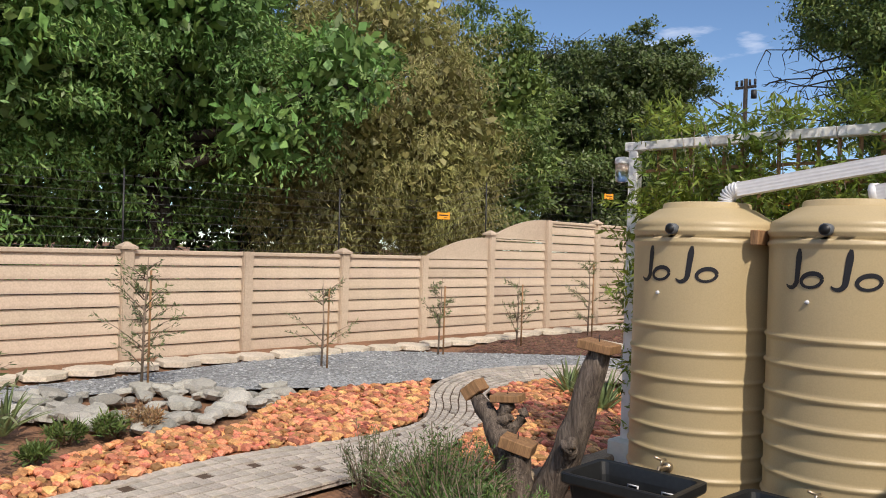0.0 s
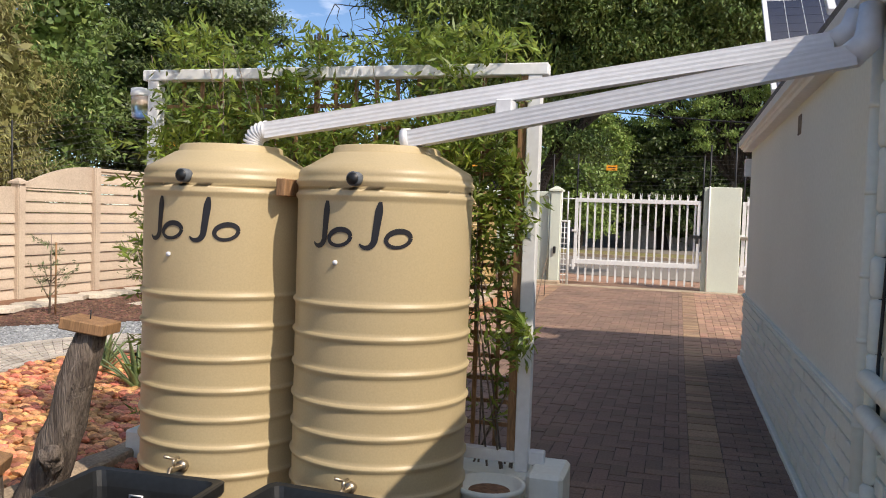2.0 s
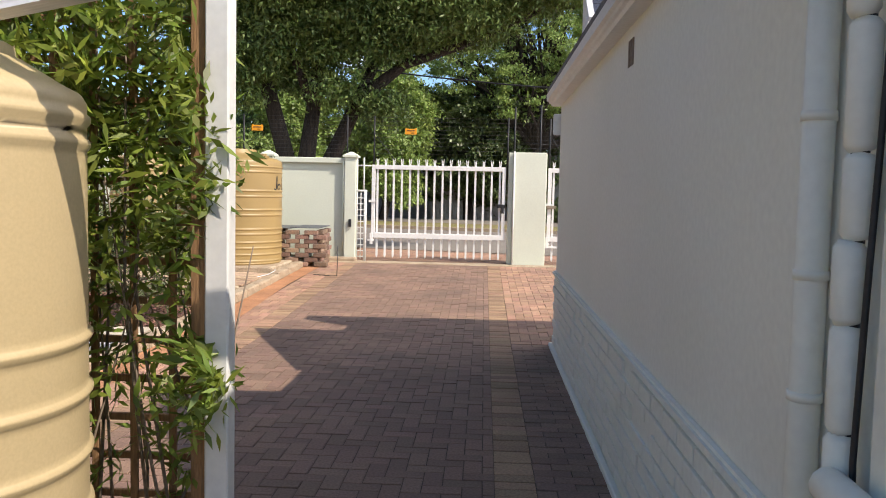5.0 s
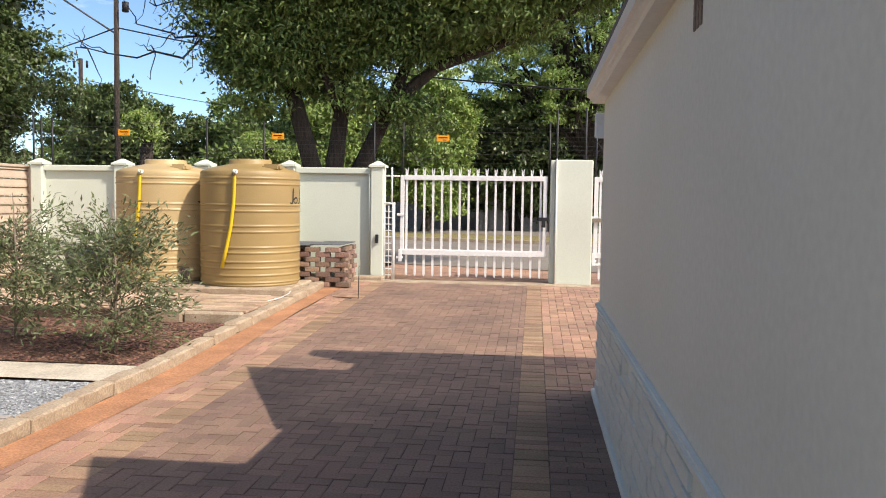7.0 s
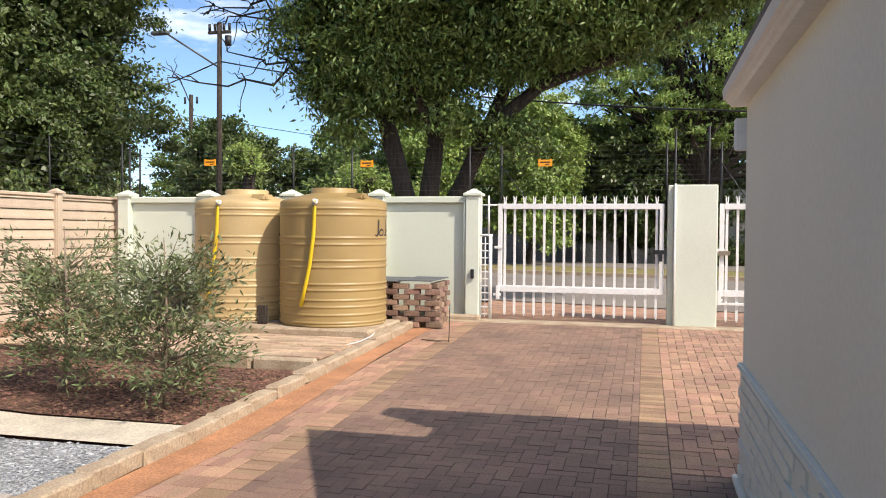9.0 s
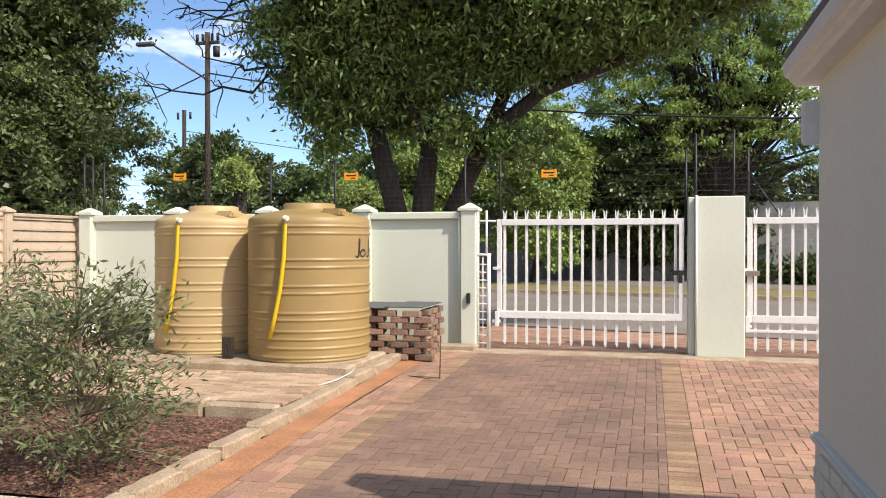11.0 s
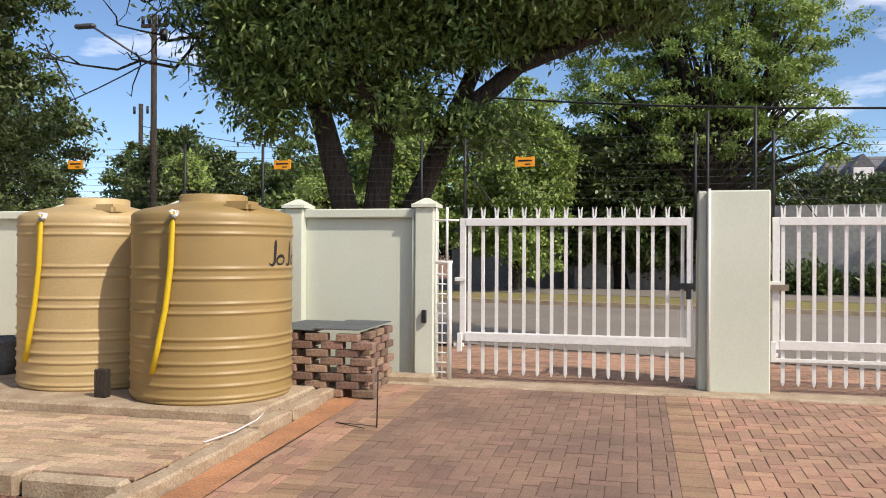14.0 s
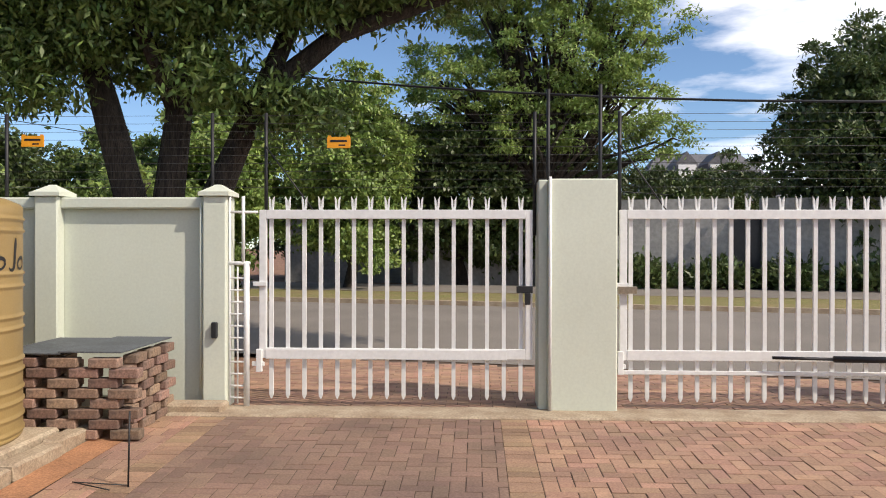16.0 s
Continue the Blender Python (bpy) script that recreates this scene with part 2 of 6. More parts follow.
def bm_mesh(name, bm, mat, smooth=False):
    me = bpy.data.meshes.new(name); bm.normal_update(); bm.to_mesh(me); bm.free(); me.materials.append(M[mat])
    if smooth:
        me.polygons.foreach_set("use_smooth", [True] * len(me.polygons))
    return me


def add_box(bm, x0, y0, z0, x1, y1, z1, rot=None):
    ret = bmesh.ops.create_cube(bm, size=1.0)
    m = Matrix.Translation(((x0 + x1) / 2, (y0 + y1) / 2, (z0 + z1) / 2))
    if rot is not None:
        m = m @ rot
    bmesh.ops.transform(bm, matrix=m @ Matrix.Diagonal((x1 - x0, y1 - y0, z1 - z0, 1)), verts=ret["verts"])
    return ret["verts"]


def boxes(name, items, mat, bevel=0.004, parent=None):
    if name in EACH and len(items) > 1:
        return [boxes(name, [it], mat, bevel, parent) for it in items]
    bm = bmesh.new()
    for it in items:
        add_box(bm, *it)
    if bevel:
        bmesh.ops.bevel(bm, geom=bm.edges[:], offset=bevel, segments=1, affect='EDGES', profile=0.5)
    return part(name, bm_mesh(name, bm, mat), parent)


def tube_data(points, radii, sides=8, caps=True):
    """Vertices and faces of a tapered tube along points."""
    pts = [Vector(p) for p in points]; verts, faces = [], []
    up = Vector((0.13, 0.31, 0.94))
    for i, p in enumerate(pts):
        d = (pts[min(i + 1, len(pts) - 1)] - pts[max(i - 1, 0)]).normalized()
        a = d.cross(up)
        if a.length < 0.05:
            a = d.cross(Vector((1, 0, 0)))
        a.normalize(); b = d.cross(a)
        for k in range(sides):
            t = 2 * math.pi * k / sides
            verts.append(p + (a * math.cos(t) + b * math.sin(t)) * radii[i])
    for i in range(len(pts) - 1):
        for k in range(sides):
            faces.append((i * sides + k, i * sides + (k + 1) % sides, (i + 1) * sides + (k + 1) % sides, (i + 1) * sides + k))
    if caps:
        faces.append(tuple(range(sides))[::-1]); o = (len(pts) - 1) * sides; faces.append(tuple(o + k for k in range(sides)))
    return verts, faces


def tubes(name, lines, mat, sides=8, parent=None, smooth=True):
    if name in EACH and len(lines) > 1:
        return [tubes_one(name, [l], mat, sides, parent, smooth) for l in lines]
    return tubes_one(name, lines, mat, sides, parent, smooth)


def tubes_one(name, lines, mat, sides, parent, smooth):
    verts, faces = [], []
    for pts, rad in lines:
        rad = rad if hasattr(rad, "__len__") else [rad] * len(pts)
        v, f = tube_data(pts, rad, sides); o = len(verts)
        verts += v; faces += [tuple(i + o for i in q) for q in f]
    return part(name, mesh_of(name, verts, faces, mat, smooth), parent)


def lathe(name, prof, mat, sides=64, parent=None):
    """A turned body from (radius, height) pairs."""
    verts, faces = [], []
    for r, z in prof:
        for k in range(sides):
            t = 2 * math.pi * k / sides; verts.append((r * math.cos(t), r * math.sin(t), z))
    for i in range(len(prof) - 1):
        for k in range(sides):
            faces.append((i * sides + k, i * sides + (k + 1) % sides, (i + 1) * sides + (k + 1) % sides, (i + 1) * sides + k))
    faces.append(tuple(range(sides))[::-1]); o = (len(prof) - 1) * sides; faces.append(tuple(o + k for k in range(sides)))
    return part(name, mesh_of(name, verts, faces, mat, True), parent)


def leaves_mesh(name, centres, dirs, length, width, mat, rng, lift=None):
    """Many folded leaf blades, four corners each, as one mesh."""
    n = len(centres)
    d = dirs / np.maximum(np.linalg.norm(dirs, axis=1, keepdims=True), 1e-6)
    r = rng.normal(size=(n, 3)) * (1.0 if lift is None else 0.75)
    if lift is not None:      # blades turn their faces outwards and up
        r = r + lift
    s = np.cross(r, d); s /= np.maximum(np.linalg.norm(s, axis=1, keepdims=True), 1e-6)
    ln = (length * rng.uniform(0.6, 1.3, n))[:, None]; wd = (width * rng.uniform(0.7, 1.3, n))[:, None]
    nn = np.cross(d, s)
    v = np.stack([centres, centres + d * ln * 0.45 + s * wd * 0.5 + nn * wd * 0.15, centres + d * ln, centres + d * ln * 0.45 - s * wd * 0.5 + nn * wd * 0.15], 1).reshape(-1, 3)
    me = bpy.data.meshes.new(name)
    me.vertices.add(4 * n); me.vertices.foreach_set("co", v.astype(np.float32).ravel())
    me.loops.add(4 * n); me.loops.foreach_set("vertex_index", np.arange(4 * n, dtype=np.int32))
    me.polygons.add(n); me.polygons.foreach_set("loop_start", np.arange(0, 4 * n, 4, dtype=np.int32))
    me.update(calc_edges=True); me.materials.append(M[mat]); return me


def gz(y):
    return 0.0 if y < 10.5 else min(0.19, (y - 10.5) * 0.03)


def ground_z(x, y):
    return max(gz(y), 0.22 * min(1, max(0, (-x - 4.5) / 3.5)))


def patch(name, outline, mat, dz, label="", step=0.5):
    """A ground layer inside an outline, draped on the ground."""
    bm = bmesh.new(); bm.faces.new([bm.verts.new((x, y, 0)) for x, y in outline])
    xs = [p[0] for p in outline]; ys = [p[1] for p in outline]
    for a, lo, hi in ((0, min(xs), max(xs)), (1, min(ys), max(ys))):
        k = lo + step
        while k < hi:
            no = (1, 0, 0) if a == 0 else (0, 1, 0)
            bmesh.ops.bisect_plane(bm, geom=bm.verts[:] + bm.edges[:] + bm.faces[:], plane_co=(k, k, 0), plane_no=no); k += step
    for v in bm.verts:
        v.co.z = ground_z(v.co.x, v.co.y) + dz
    for f in bm.faces:
        if f.normal.z < 0:
            f.normal_flip()
    bm.normal_update()
    for f in bm.faces:
        if f.normal.z < 0:
            f.normal_flip()
    return tagged(part(name, bm_mesh(name, bm, mat)), label, "ground", kind="structure")


def inside(x, y, poly):
    c = False
    for i in range(len(poly)):
        (x1, y1), (x2, y2) = poly[i], poly[i - 1]
        if (y1 > y) != (y2 > y) and x < (x2 - x1) * (y - y1) / (y2 - y1) + x1:
            c = not c
    return c

# ---- ground ----
def build_ground():
    xs = sorted(set([-300, -120, -60, -30, -18, 18, 30, 60, 120, 300] + [round(-12 + 0.5 * i, 2) for i in range(49)]))
    ys = sorted(set([-300, -120, -60, -30, -15, 55, 80, 140, 300] + [round(-6 + 0.5 * i, 2) for i in range(100)]))
    verts = [(x, y, ground_z(x, y) - 0.05) for y in ys for x in xs]
    w = len(xs)
    faces = [(j * w + i, j * w + i + 1, (j + 1) * w + i + 1, (j + 1) * w + i) for j in range(len(ys) - 1) for i in range(w - 1)]
    tagged(part("ground", mesh_of("ground", verts, faces, "soil")), "bare red-brown garden soil", "ground", kind="structure")


build_ground()
patch("drive_bed", [(-2.86, -1), (0.5, -1), (0.5, 17.0), (-2.86, 17.0)], "bed", -0.0045, "sandy joints under the driveway pavers")
patch("parking_bed", [(0.5, 10.5), (6, 10.5), (6, 17.0), (0.5, 17.0)], "bed", -0.0045, "sandy joints under the parking pavers")
patch("edge_bed", [(0.5, -1), (0.86, -1), (0.86, 10.5), (0.5, 10.5)], "bed", -0.0045, "sandy joints beside the house")
patch("sand_strip", [(-2.87, 5), (-2.55, 5), (-2.62, 8), (-2.55, 11), (-2.64, 14), (-2.6, 16.6), (-2.87, 16.6)], "orange", 0.004, "orange sand washed along the kerb")
GRAVEL = [(-7.3, 1.0), (-7.35, 3.4), (-7.5, 4.7), (-7.55, 6.6), (-7.0, 7.7), (-6.1, 9.3), (-5.0, 10.2), (-3.1, 10.25), (-3.1, 9.2), (-4.6, 8.9), (-5.7, 8.4), (-6.1, 7.2), (-5.9, 6.35), (-6.1, 5.1), (-6.4, 4.2), (-6.8, 3.0), (-6.6, 1.0)]
patch("gravel_bed", GRAVEL, "gravel", 0.0, "grey crushed stone gravel")
patch("mulch_bed", [(-7.0, 7.7), (-7.55, 9.3), (-7.4, 13), (-3.0, 13.0), (-3.0, 10.9), (-5.0, 10.9), (-6.1, 9.4)], "mulch", 0.002, "dark brown bark mulch")
patch("concrete_strip", [(-7.0, 10.3), (-3.02, 10.28), (-3.02, 10.85), (-7.0, 10.8)], "stone", 0.008, "pale concrete strip beside the mulch")
RED_L = [(-4.6, 2.0), (-4.74, 3.0), (-4.62, 4.15), (-4.75, 4.8), (-5.1, 5.3), (-5.5, 5.7), (-5.8, 6.0), (-5.96, 5.1), (-5.95, 4.4), (-5.25, 3.4), (-5.45, 2.9), (-5.2, 2.3), (-4.95, 1.5), (-4.6, 1.0)]
RED_R = [(-4.1, 4.7), (-4.4, 5.4), (-4.8, 5.9), (-5.15, 6.25), (-5.3, 6.8), (-5.2, 7.55), (-4.5, 7.6), (-3.7, 6.4), (-3.0, 5.2), (-2.6, 4.4), (-2.9, 4.2), (-3.5, 4.1)]
patch("red_bed", RED_L, "orange", 0.004, "orange soil under the red stones")
patch("red_bed_2", RED_R, "orange", 0.004, "orange soil under the red stones")

# road and far side of the street, slightly askew to the drive
SK = -0.24
def sk(x, y):
    return (x, y + SK * (x + 1))


def street():
    def strip(name, y0, y1, mat, dz, label, cat):
        v = [(*sk(-60, y0), 0.19 + dz), (*sk(60, y0), 0.19 + dz), (*sk(60, y1), 0.19 + dz), (*sk(-60, y1), 0.19 + dz)]
        tagged(part(name, mesh_of(name, v, [(0, 1, 2, 3)], mat)), label, cat, kind="structure")
    strip("road", 20.3, 29.6, "asphalt", 0.005, "grey tarred street with worn surface", "road")
    strip("verge", 29.75, 33.2, "grass", 0.1, "dry grass verge along the street", "verge")
    strip("pavement", 33.2, 37.5, "asphalt", 0.11, "grey far pavement", "pavement")
    bm = bmesh.new(); v = add_box(bm, -60, 29.6, 0.1, 60, 29.78, 0.30)
    for q in v:
        q.co.y += SK * (q.co.x + 1)
    tagged(part("kerb_far", bm_mesh("kerb_far", bm, "concrete")), "pale concrete kerb of the far verge", "kerb", kind="structure")
    v = [(-2.6, 17.3, 0.186), (6, 17.3, 0.186), (*sk(6, 20.3), 0.186), (*sk(-2.6, 20.3), 0.186)]
    tagged(part("apron", mesh_of("apron", v, [(0, 1, 2, 3)], "bed")), "sandy bed of the paved apron outside the gates", "pavement", kind="structure")
    # far boundary wall with a door, a shed and houses
    f = part("far_wall", None); tagged(f, "weathered white street wall across the road, greyed for tree shade", "wall", kind="structure")
    bm = bmesh.new()
    for x0, x1 in ((3.0, 8.0), (8.9, 30)):
        for q in add_box(bm, x0, 38.2, 0.1, x1, 38.5, 3.1):
            q.co.y += SK * (q.co.x + 1) * 0.9
    part("panel", bm_mesh("far_wall_panel", bm, "farwall"), f)
    boxes("door", [(8.0, 36.2, 0.1, 8.9, 36.3, 2.5)], "dark", 0.01, f)
    sh = part("shed", None); tagged(sh, "low white outbuilding with a brown roof", "outbuilding")
    boxes("wall", [(-2.2, 38.5, 0.1, 3.0, 41, 2.0)], "farwall", 0.01, sh)
    v = [(-2.6, 38.2, 1.95), (3.2, 38.2, 1.95), (2.9, 40.5, 3.1), (-1.4, 40.5, 3.1), (-2.6, 38.2, 2.1), (3.2, 38.2, 2.1), (2.9, 40.5, 3.25), (-1.4, 40.5, 3.25)]
    part("roof", mesh_of("shed_roof", v, [(0, 1, 2, 3), (4, 5, 6, 7), (0, 1, 5, 4), (1, 2, 6, 5), (2, 3, 7, 6), (3, 0, 4, 7)], "thatch"), sh)
    hs = part("green_roof_house", None); tagged(hs, "house with a ribbed green roof behind trees", "house")
    boxes("wall", [(-7.5, 42, 0.1, -1.5, 46, 3.2)], "farwall", 0.01, hs)
    v, fc = [], []
    for i in range(16):
        x = -7.8 + i * 0.42; o = len(v)
        v += [(x, 41.5, 3.1), (x + 0.2, 41.5, 3.18), (x + 0.42, 41.5, 3.1), (x, 44.5, 5.2), (x + 0.2, 44.5, 5.28), (x + 0.42, 44.5, 5.2)]
        fc += [(o, o + 1, o + 4, o + 3), (o + 1, o + 2, o + 5, o + 4)]
    part("roof", mesh_of("green_roof", v, fc, "roofgreen"), hs)
    h2 = part("far_house", None); tagged(h2, "house with grey roof and white dormers", "house")
    boxes("wall", [(11, 66, 0, 21, 74, 4.6)], "farwall", 0.02, h2)
    v = [(10.5, 65, 4.6), (21.5, 65, 4.6), (19, 70, 8.2), (13, 70, 8.2), (10.5, 75, 4.6), (21.5, 75, 4.6)]
    part("roof", mesh_of("far_roof", v, [(0, 1, 2, 3), (4, 5, 2, 3), (0, 4, 3), (1, 5, 2)], "tile"), h2)
    for x in (13.3, 15.4):
        v = [(x, 65.2, 5.7), (x + 1.4, 65.2, 5.7), (x + 1.4, 65.2, 7.1), (x, 65.2, 7.1), (x + 0.7, 65.2, 7.9), (x, 68, 7.1), (x + 1.4, 68, 7.1), (x + 0.7, 68, 7.9), (x, 68, 5.7), (x + 1.4, 68, 5.7)]
        part("dormer", mesh_of("dormer", v, [(0, 1, 2, 3), (3, 2, 4), (3, 4, 7, 5), (2, 4, 7, 6), (0, 3, 5, 8), (1, 2, 6, 9)], "tile"), h2)
        boxes("window", [(x + 0.1, 65.1, 5.8, x + 1.3, 65.19, 7.0)], "white", 0.02, h2)


street()

# ---- precast fence ----
FX = -8.5
POSTS = [1.0 + 1.495 * i for i in range(-2, 12)]
def fence_top(y):
    return 1.33 if y < 8.5 else 1.33 + 0.66 * min(1, (y - 8.5) / 3.0)


def precast_fence():
    root = part("wall_precast", None); tagged(root, "cream precast concrete slab fence with posts", "fence", kind="structure")
    slabs, posts = {}, {}
    for i, y in enumerate(POSTS):
        nxt = y + 1.495
        stepped = 8.0 < y < 10.9
        top = 1.33 if y < 8.0 else (1.33 if y < 9 else 1.68) if stepped else 1.99
        hp = (1.37 if y < 9 else 1.72 if y < 10.5 else 2.03)
        if hp not in posts:
            bm = bmesh.new(); add_box(bm, -0.07, -0.065, 0.1, 0.07, 0.065, hp)
            bmesh.ops.bevel(bm, geom=bm.edges[:], offset=0.012, segments=2, affect='EDGES')
            posts[hp] = bm_mesh("fence_post", bm, "fence")
        part("post", posts[hp], root, pose(FX + 0.02, y, 0))
        if i % 2 == 0:
            bm = bmesh.new(); add_box(bm, -0.095, -0.09, hp, 0.095, 0.09, hp + 0.03)
            r = bmesh.ops.create_cone(bm, cap_ends=True, segments=4, radius1=0.12, radius2=0.02, depth=0.05)
            bmesh.ops.transform(bm, matrix=Matrix.Translation((0, 0, hp + 0.055)) @ pose(0, 0, 0, 0, 0, 45), verts=r["verts"])
            part("post_cap", bm_mesh("fence_post_cap", bm, "fence"), root, pose(FX + 0.02, y, 0))
        if nxt > 17.6:
            continue
        z = 0.16; k = 0
        while z < top - 0.03:
            h = min(0.148, top - z)
            key = round(h, 3)
            if key not in slabs:
                # each slab leans out at its lower lip
                v = [(-0.03, 0.06, 0), (0.035, 0.06, 0), (0.036, 0.06, h * 0.18), (0.012, 0.06, h - 0.012), (-0.03, 0.06, h - 0.012)]
                v += [(a, 1.435, c) for a, _, c in v]
                f = [(0, 1, 2, 3, 4), (9, 8, 7, 6, 5), (0, 5, 6, 1), (1, 6, 7, 2), (2, 7, 8, 3), (3, 8, 9, 4), (4, 9, 5, 0)]
                slabs[key] = mesh_of("slab", v, f, "fence")
            part("slab", slabs[key], root, pose(FX, y, z)); z += 0.148; k += 1
        if stepped:   # curved top slab
            v, f = [], []
            n = 12
            for j in range(n + 1):
                u = j / n; zz = top + 0.33 * math.sin(u * math.pi / 2) ** 0.9
                for xx in (-0.03, 0.03):
                    v += [(FX + xx, y + 0.06 + 1.375 * u, top - 0.004), (FX + xx, y + 0.06 + 1.375 * u, zz + 0.02)]
            for j in range(n):
                a, b = 4 * j, 4 * j + 4
                f += [(a, b, b + 1, a + 1), (a + 2, a + 3, b + 3, b + 2), (a + 1, b + 1, b + 3, a + 3), (a, a + 2, b + 2, b)]
            part("curved_slab", mesh_of("curved_slab", v, f, "fence"), root)
        else:
            boxes("rail", [(FX - 0.05, y + 0.06, top - 0.015, FX + 0.05, y + 1.435, top + 0.035)], "fence", 0.008, root)


precast_fence()

# ---- front wall, gate pier, gates ----
WY = 17.32
def front_wall():
    root = part("wall_front", None); tagged(root, "pale green plastered front wall with capped pillars", "wall", kind="structure")
    pill = [-2.3, -3.8, -5.27, -6.74, -8.25]
    for x in pill:
        boxes("pillar", [(x - 0.105, WY - 0.06, 0.1, x + 0.105, WY + 0.2, 2.04)], "wall", 0.012, root)
        bm = bmesh.new(); add_box(bm, x - 0.135, WY - 0.09, 2.04, x + 0.135, WY + 0.23, 2.075)
        r = bmesh.ops.create_cone(bm, cap_ends=True, segments=4, radius1=0.19, radius2=0.03, depth=0.07)
        bmesh.ops.transform(bm, matrix=Matrix.Translation((x, WY + 0.07, 2.11)) @ pose(0, 0, 0, 0, 0, 45), verts=r["verts"])
        part("pillar_cap", bm_mesh("pillar_cap", bm, "wall"), root)
    for a, b in zip(pill[1:], pill[:-1]):
        boxes("panel", [(a + 0.105, WY + 0.06, 0.1, b - 0.105, WY + 0.17, 1.93)], "wall", 0.004, root)
        boxes("coping", [(a + 0.105, WY - 0.01, 1.93, b - 0.105, WY + 0.21, 2.03)], "wall", 0.012, root)
    tubes("conduit", [([(-2.43, WY - 0.02, 0.35), (-2.43, WY - 0.02, 1.98)], 0.012)], "wall", 6, root)
    p = part("gate_pier", None); tagged(p, "wide pale green plastered gate pier", "pier", kind="structure")
    boxes("body", [(0.6, WY - 0.06, 0.1, 1.19, WY + 0.36, 2.185)], "wall", 0.012, p)
    boxes("reveal", [(0.52, WY + 0.0, 0.1, 0.6, WY + 0.36, 2.18)], "wall", 0.008, p)
    tubes("conduit", [([(0.615, WY - 0.08, 0.2), (0.615, WY - 0.08, 2.2)], 0.014)], "white", 8, p)
    tagged(boxes("pier_east", [(4.45, WY - 0.06, 0.1, 5.0, WY + 0.36, 2.185), (5.0, WY, 0.1, 9, WY + 0.15, 2.0)], "wall", 0.012), "pale green pier and wall past the second gate", "pier", kind="structure")
    tagged(boxes("threshold", [(-2.6, WY - 0.42, 0.1, 6, WY - 0.16, 0.205), (-2.6, WY - 0.16, 0.1, 6, WY + 0.06, 0.196)], "concrete", 0.012), "worn yellowish concrete threshold along the gates", "threshold", kind="structure")
    tagged(boxes("kerb_stub", [(-2.95, WY - 0.32, 0.15, -2.15, WY - 0.1, 0.27)], "concrete", 0.02), "broken concrete kerb at the wall foot", "kerb", kind="structure")


front_wall()


def spike_bar(bm, x, z0, z1):
    w = 0.017
    add_box(bm, x - w, WY + 0.03, z0 + 0.03, x + w, WY + 0.055, z1 - 0.10)
    for s in (-1, 1):   # split top
        v = add_box(bm, x + s * 0.011 - 0.009, WY + 0.033, z1 - 0.1, x + s * 0.011 + 0.009, WY + 0.052, z1)
        for q in v:
            if q.co.z > z1 - 0.05:
                q.co.x += s * 0.004
                if (q.co.x - x) * s < 0.013:
                    q.co.z -= 0.035
    v = add_box(bm, x - w, WY + 0.033, z0, x + w, WY + 0.052, z0 + 0.031)
    for q in v:
        if q.co.z < z0 + 0.01:
            q.co.x = x + (q.co.x - x) * 0.2


def gate(x0, x1, mirror=False):
    g = part("palisade_gate", None)
    tagged(g, "white steel palisade driveway gate, closed", "gate", "driveway gates")
    boxes("frame", [(x0, WY, 0.62, x0 + 0.062, WY + 0.05, 1.92), (x1 - 0.062, WY, 0.62, x1, WY + 0.05, 1.92),
                    (x0 + 0.062, WY - 0.003, 1.84, x1 - 0.062, WY + 0.027, 1.92), (x0 + 0.062, WY - 0.003, 0.62, x1 - 0.062, WY + 0.027, 0.71)], "white", 0.004, g)
    n = max(1, round((x1 - x0 - 0.2) / 0.146)); st = (x1 - x0 - 0.2) / n
    me = None
    for i in range(n + 1):
        if me is None:
            b = bmesh.new(); spike_bar(b, 0, 0.26, 2.04); me = bm_mesh("pale", b, "white")
        part("pale", me, g, pose(x0 + 0.1 + i * st, 0, 0))
    boxes("hinge", [(x0 - 0.05, WY - 0.02, 1.25, x0 + 0.07, WY, 1.29), (x0 - 0.02, WY - 0.03, 0.5, x0 + 0.03, WY + 0.01, 0.7), (x0 - 0.06, WY - 0.02, 0.55, x0 + 0.05, WY, 0.59)], "white", 0.004, g)
    return g


g1 = gate(-1.92, 0.47)
boxes("sleeve", [(-1.86, WY - 0.012, 0.615, 0.25, WY - 0.003, 0.70)], "white", 0.002, g1)
boxes("latch", [(0.33, WY - 0.04, 1.20, 0.47, WY - 0.01, 1.26), (0.40, WY - 0.05, 1.1, 0.45, WY - 0.02, 1.2)], "dark", 0.004, g1)
g2 = gate(1.22, 4.42)
boxes("lower_rail", [(1.22, WY - 0.003, 0.50, 4.4, WY + 0.02, 0.535)], "white", 0.003, g2)
boxes("latch", [(1.2, WY - 0.05, 1.2, 1.36, WY - 0.01, 1.26)], "brass", 0.004, g2)
tubes("opener_arm", [([(2.5, WY - 0.05, 0.66), (3.0, WY - 0.08, 0.655)], 0.014), ([(3.0, WY - 0.08, 0.655), (4.3, WY - 0.12, 0.65)], 0.028)], "dark", 8, g2)


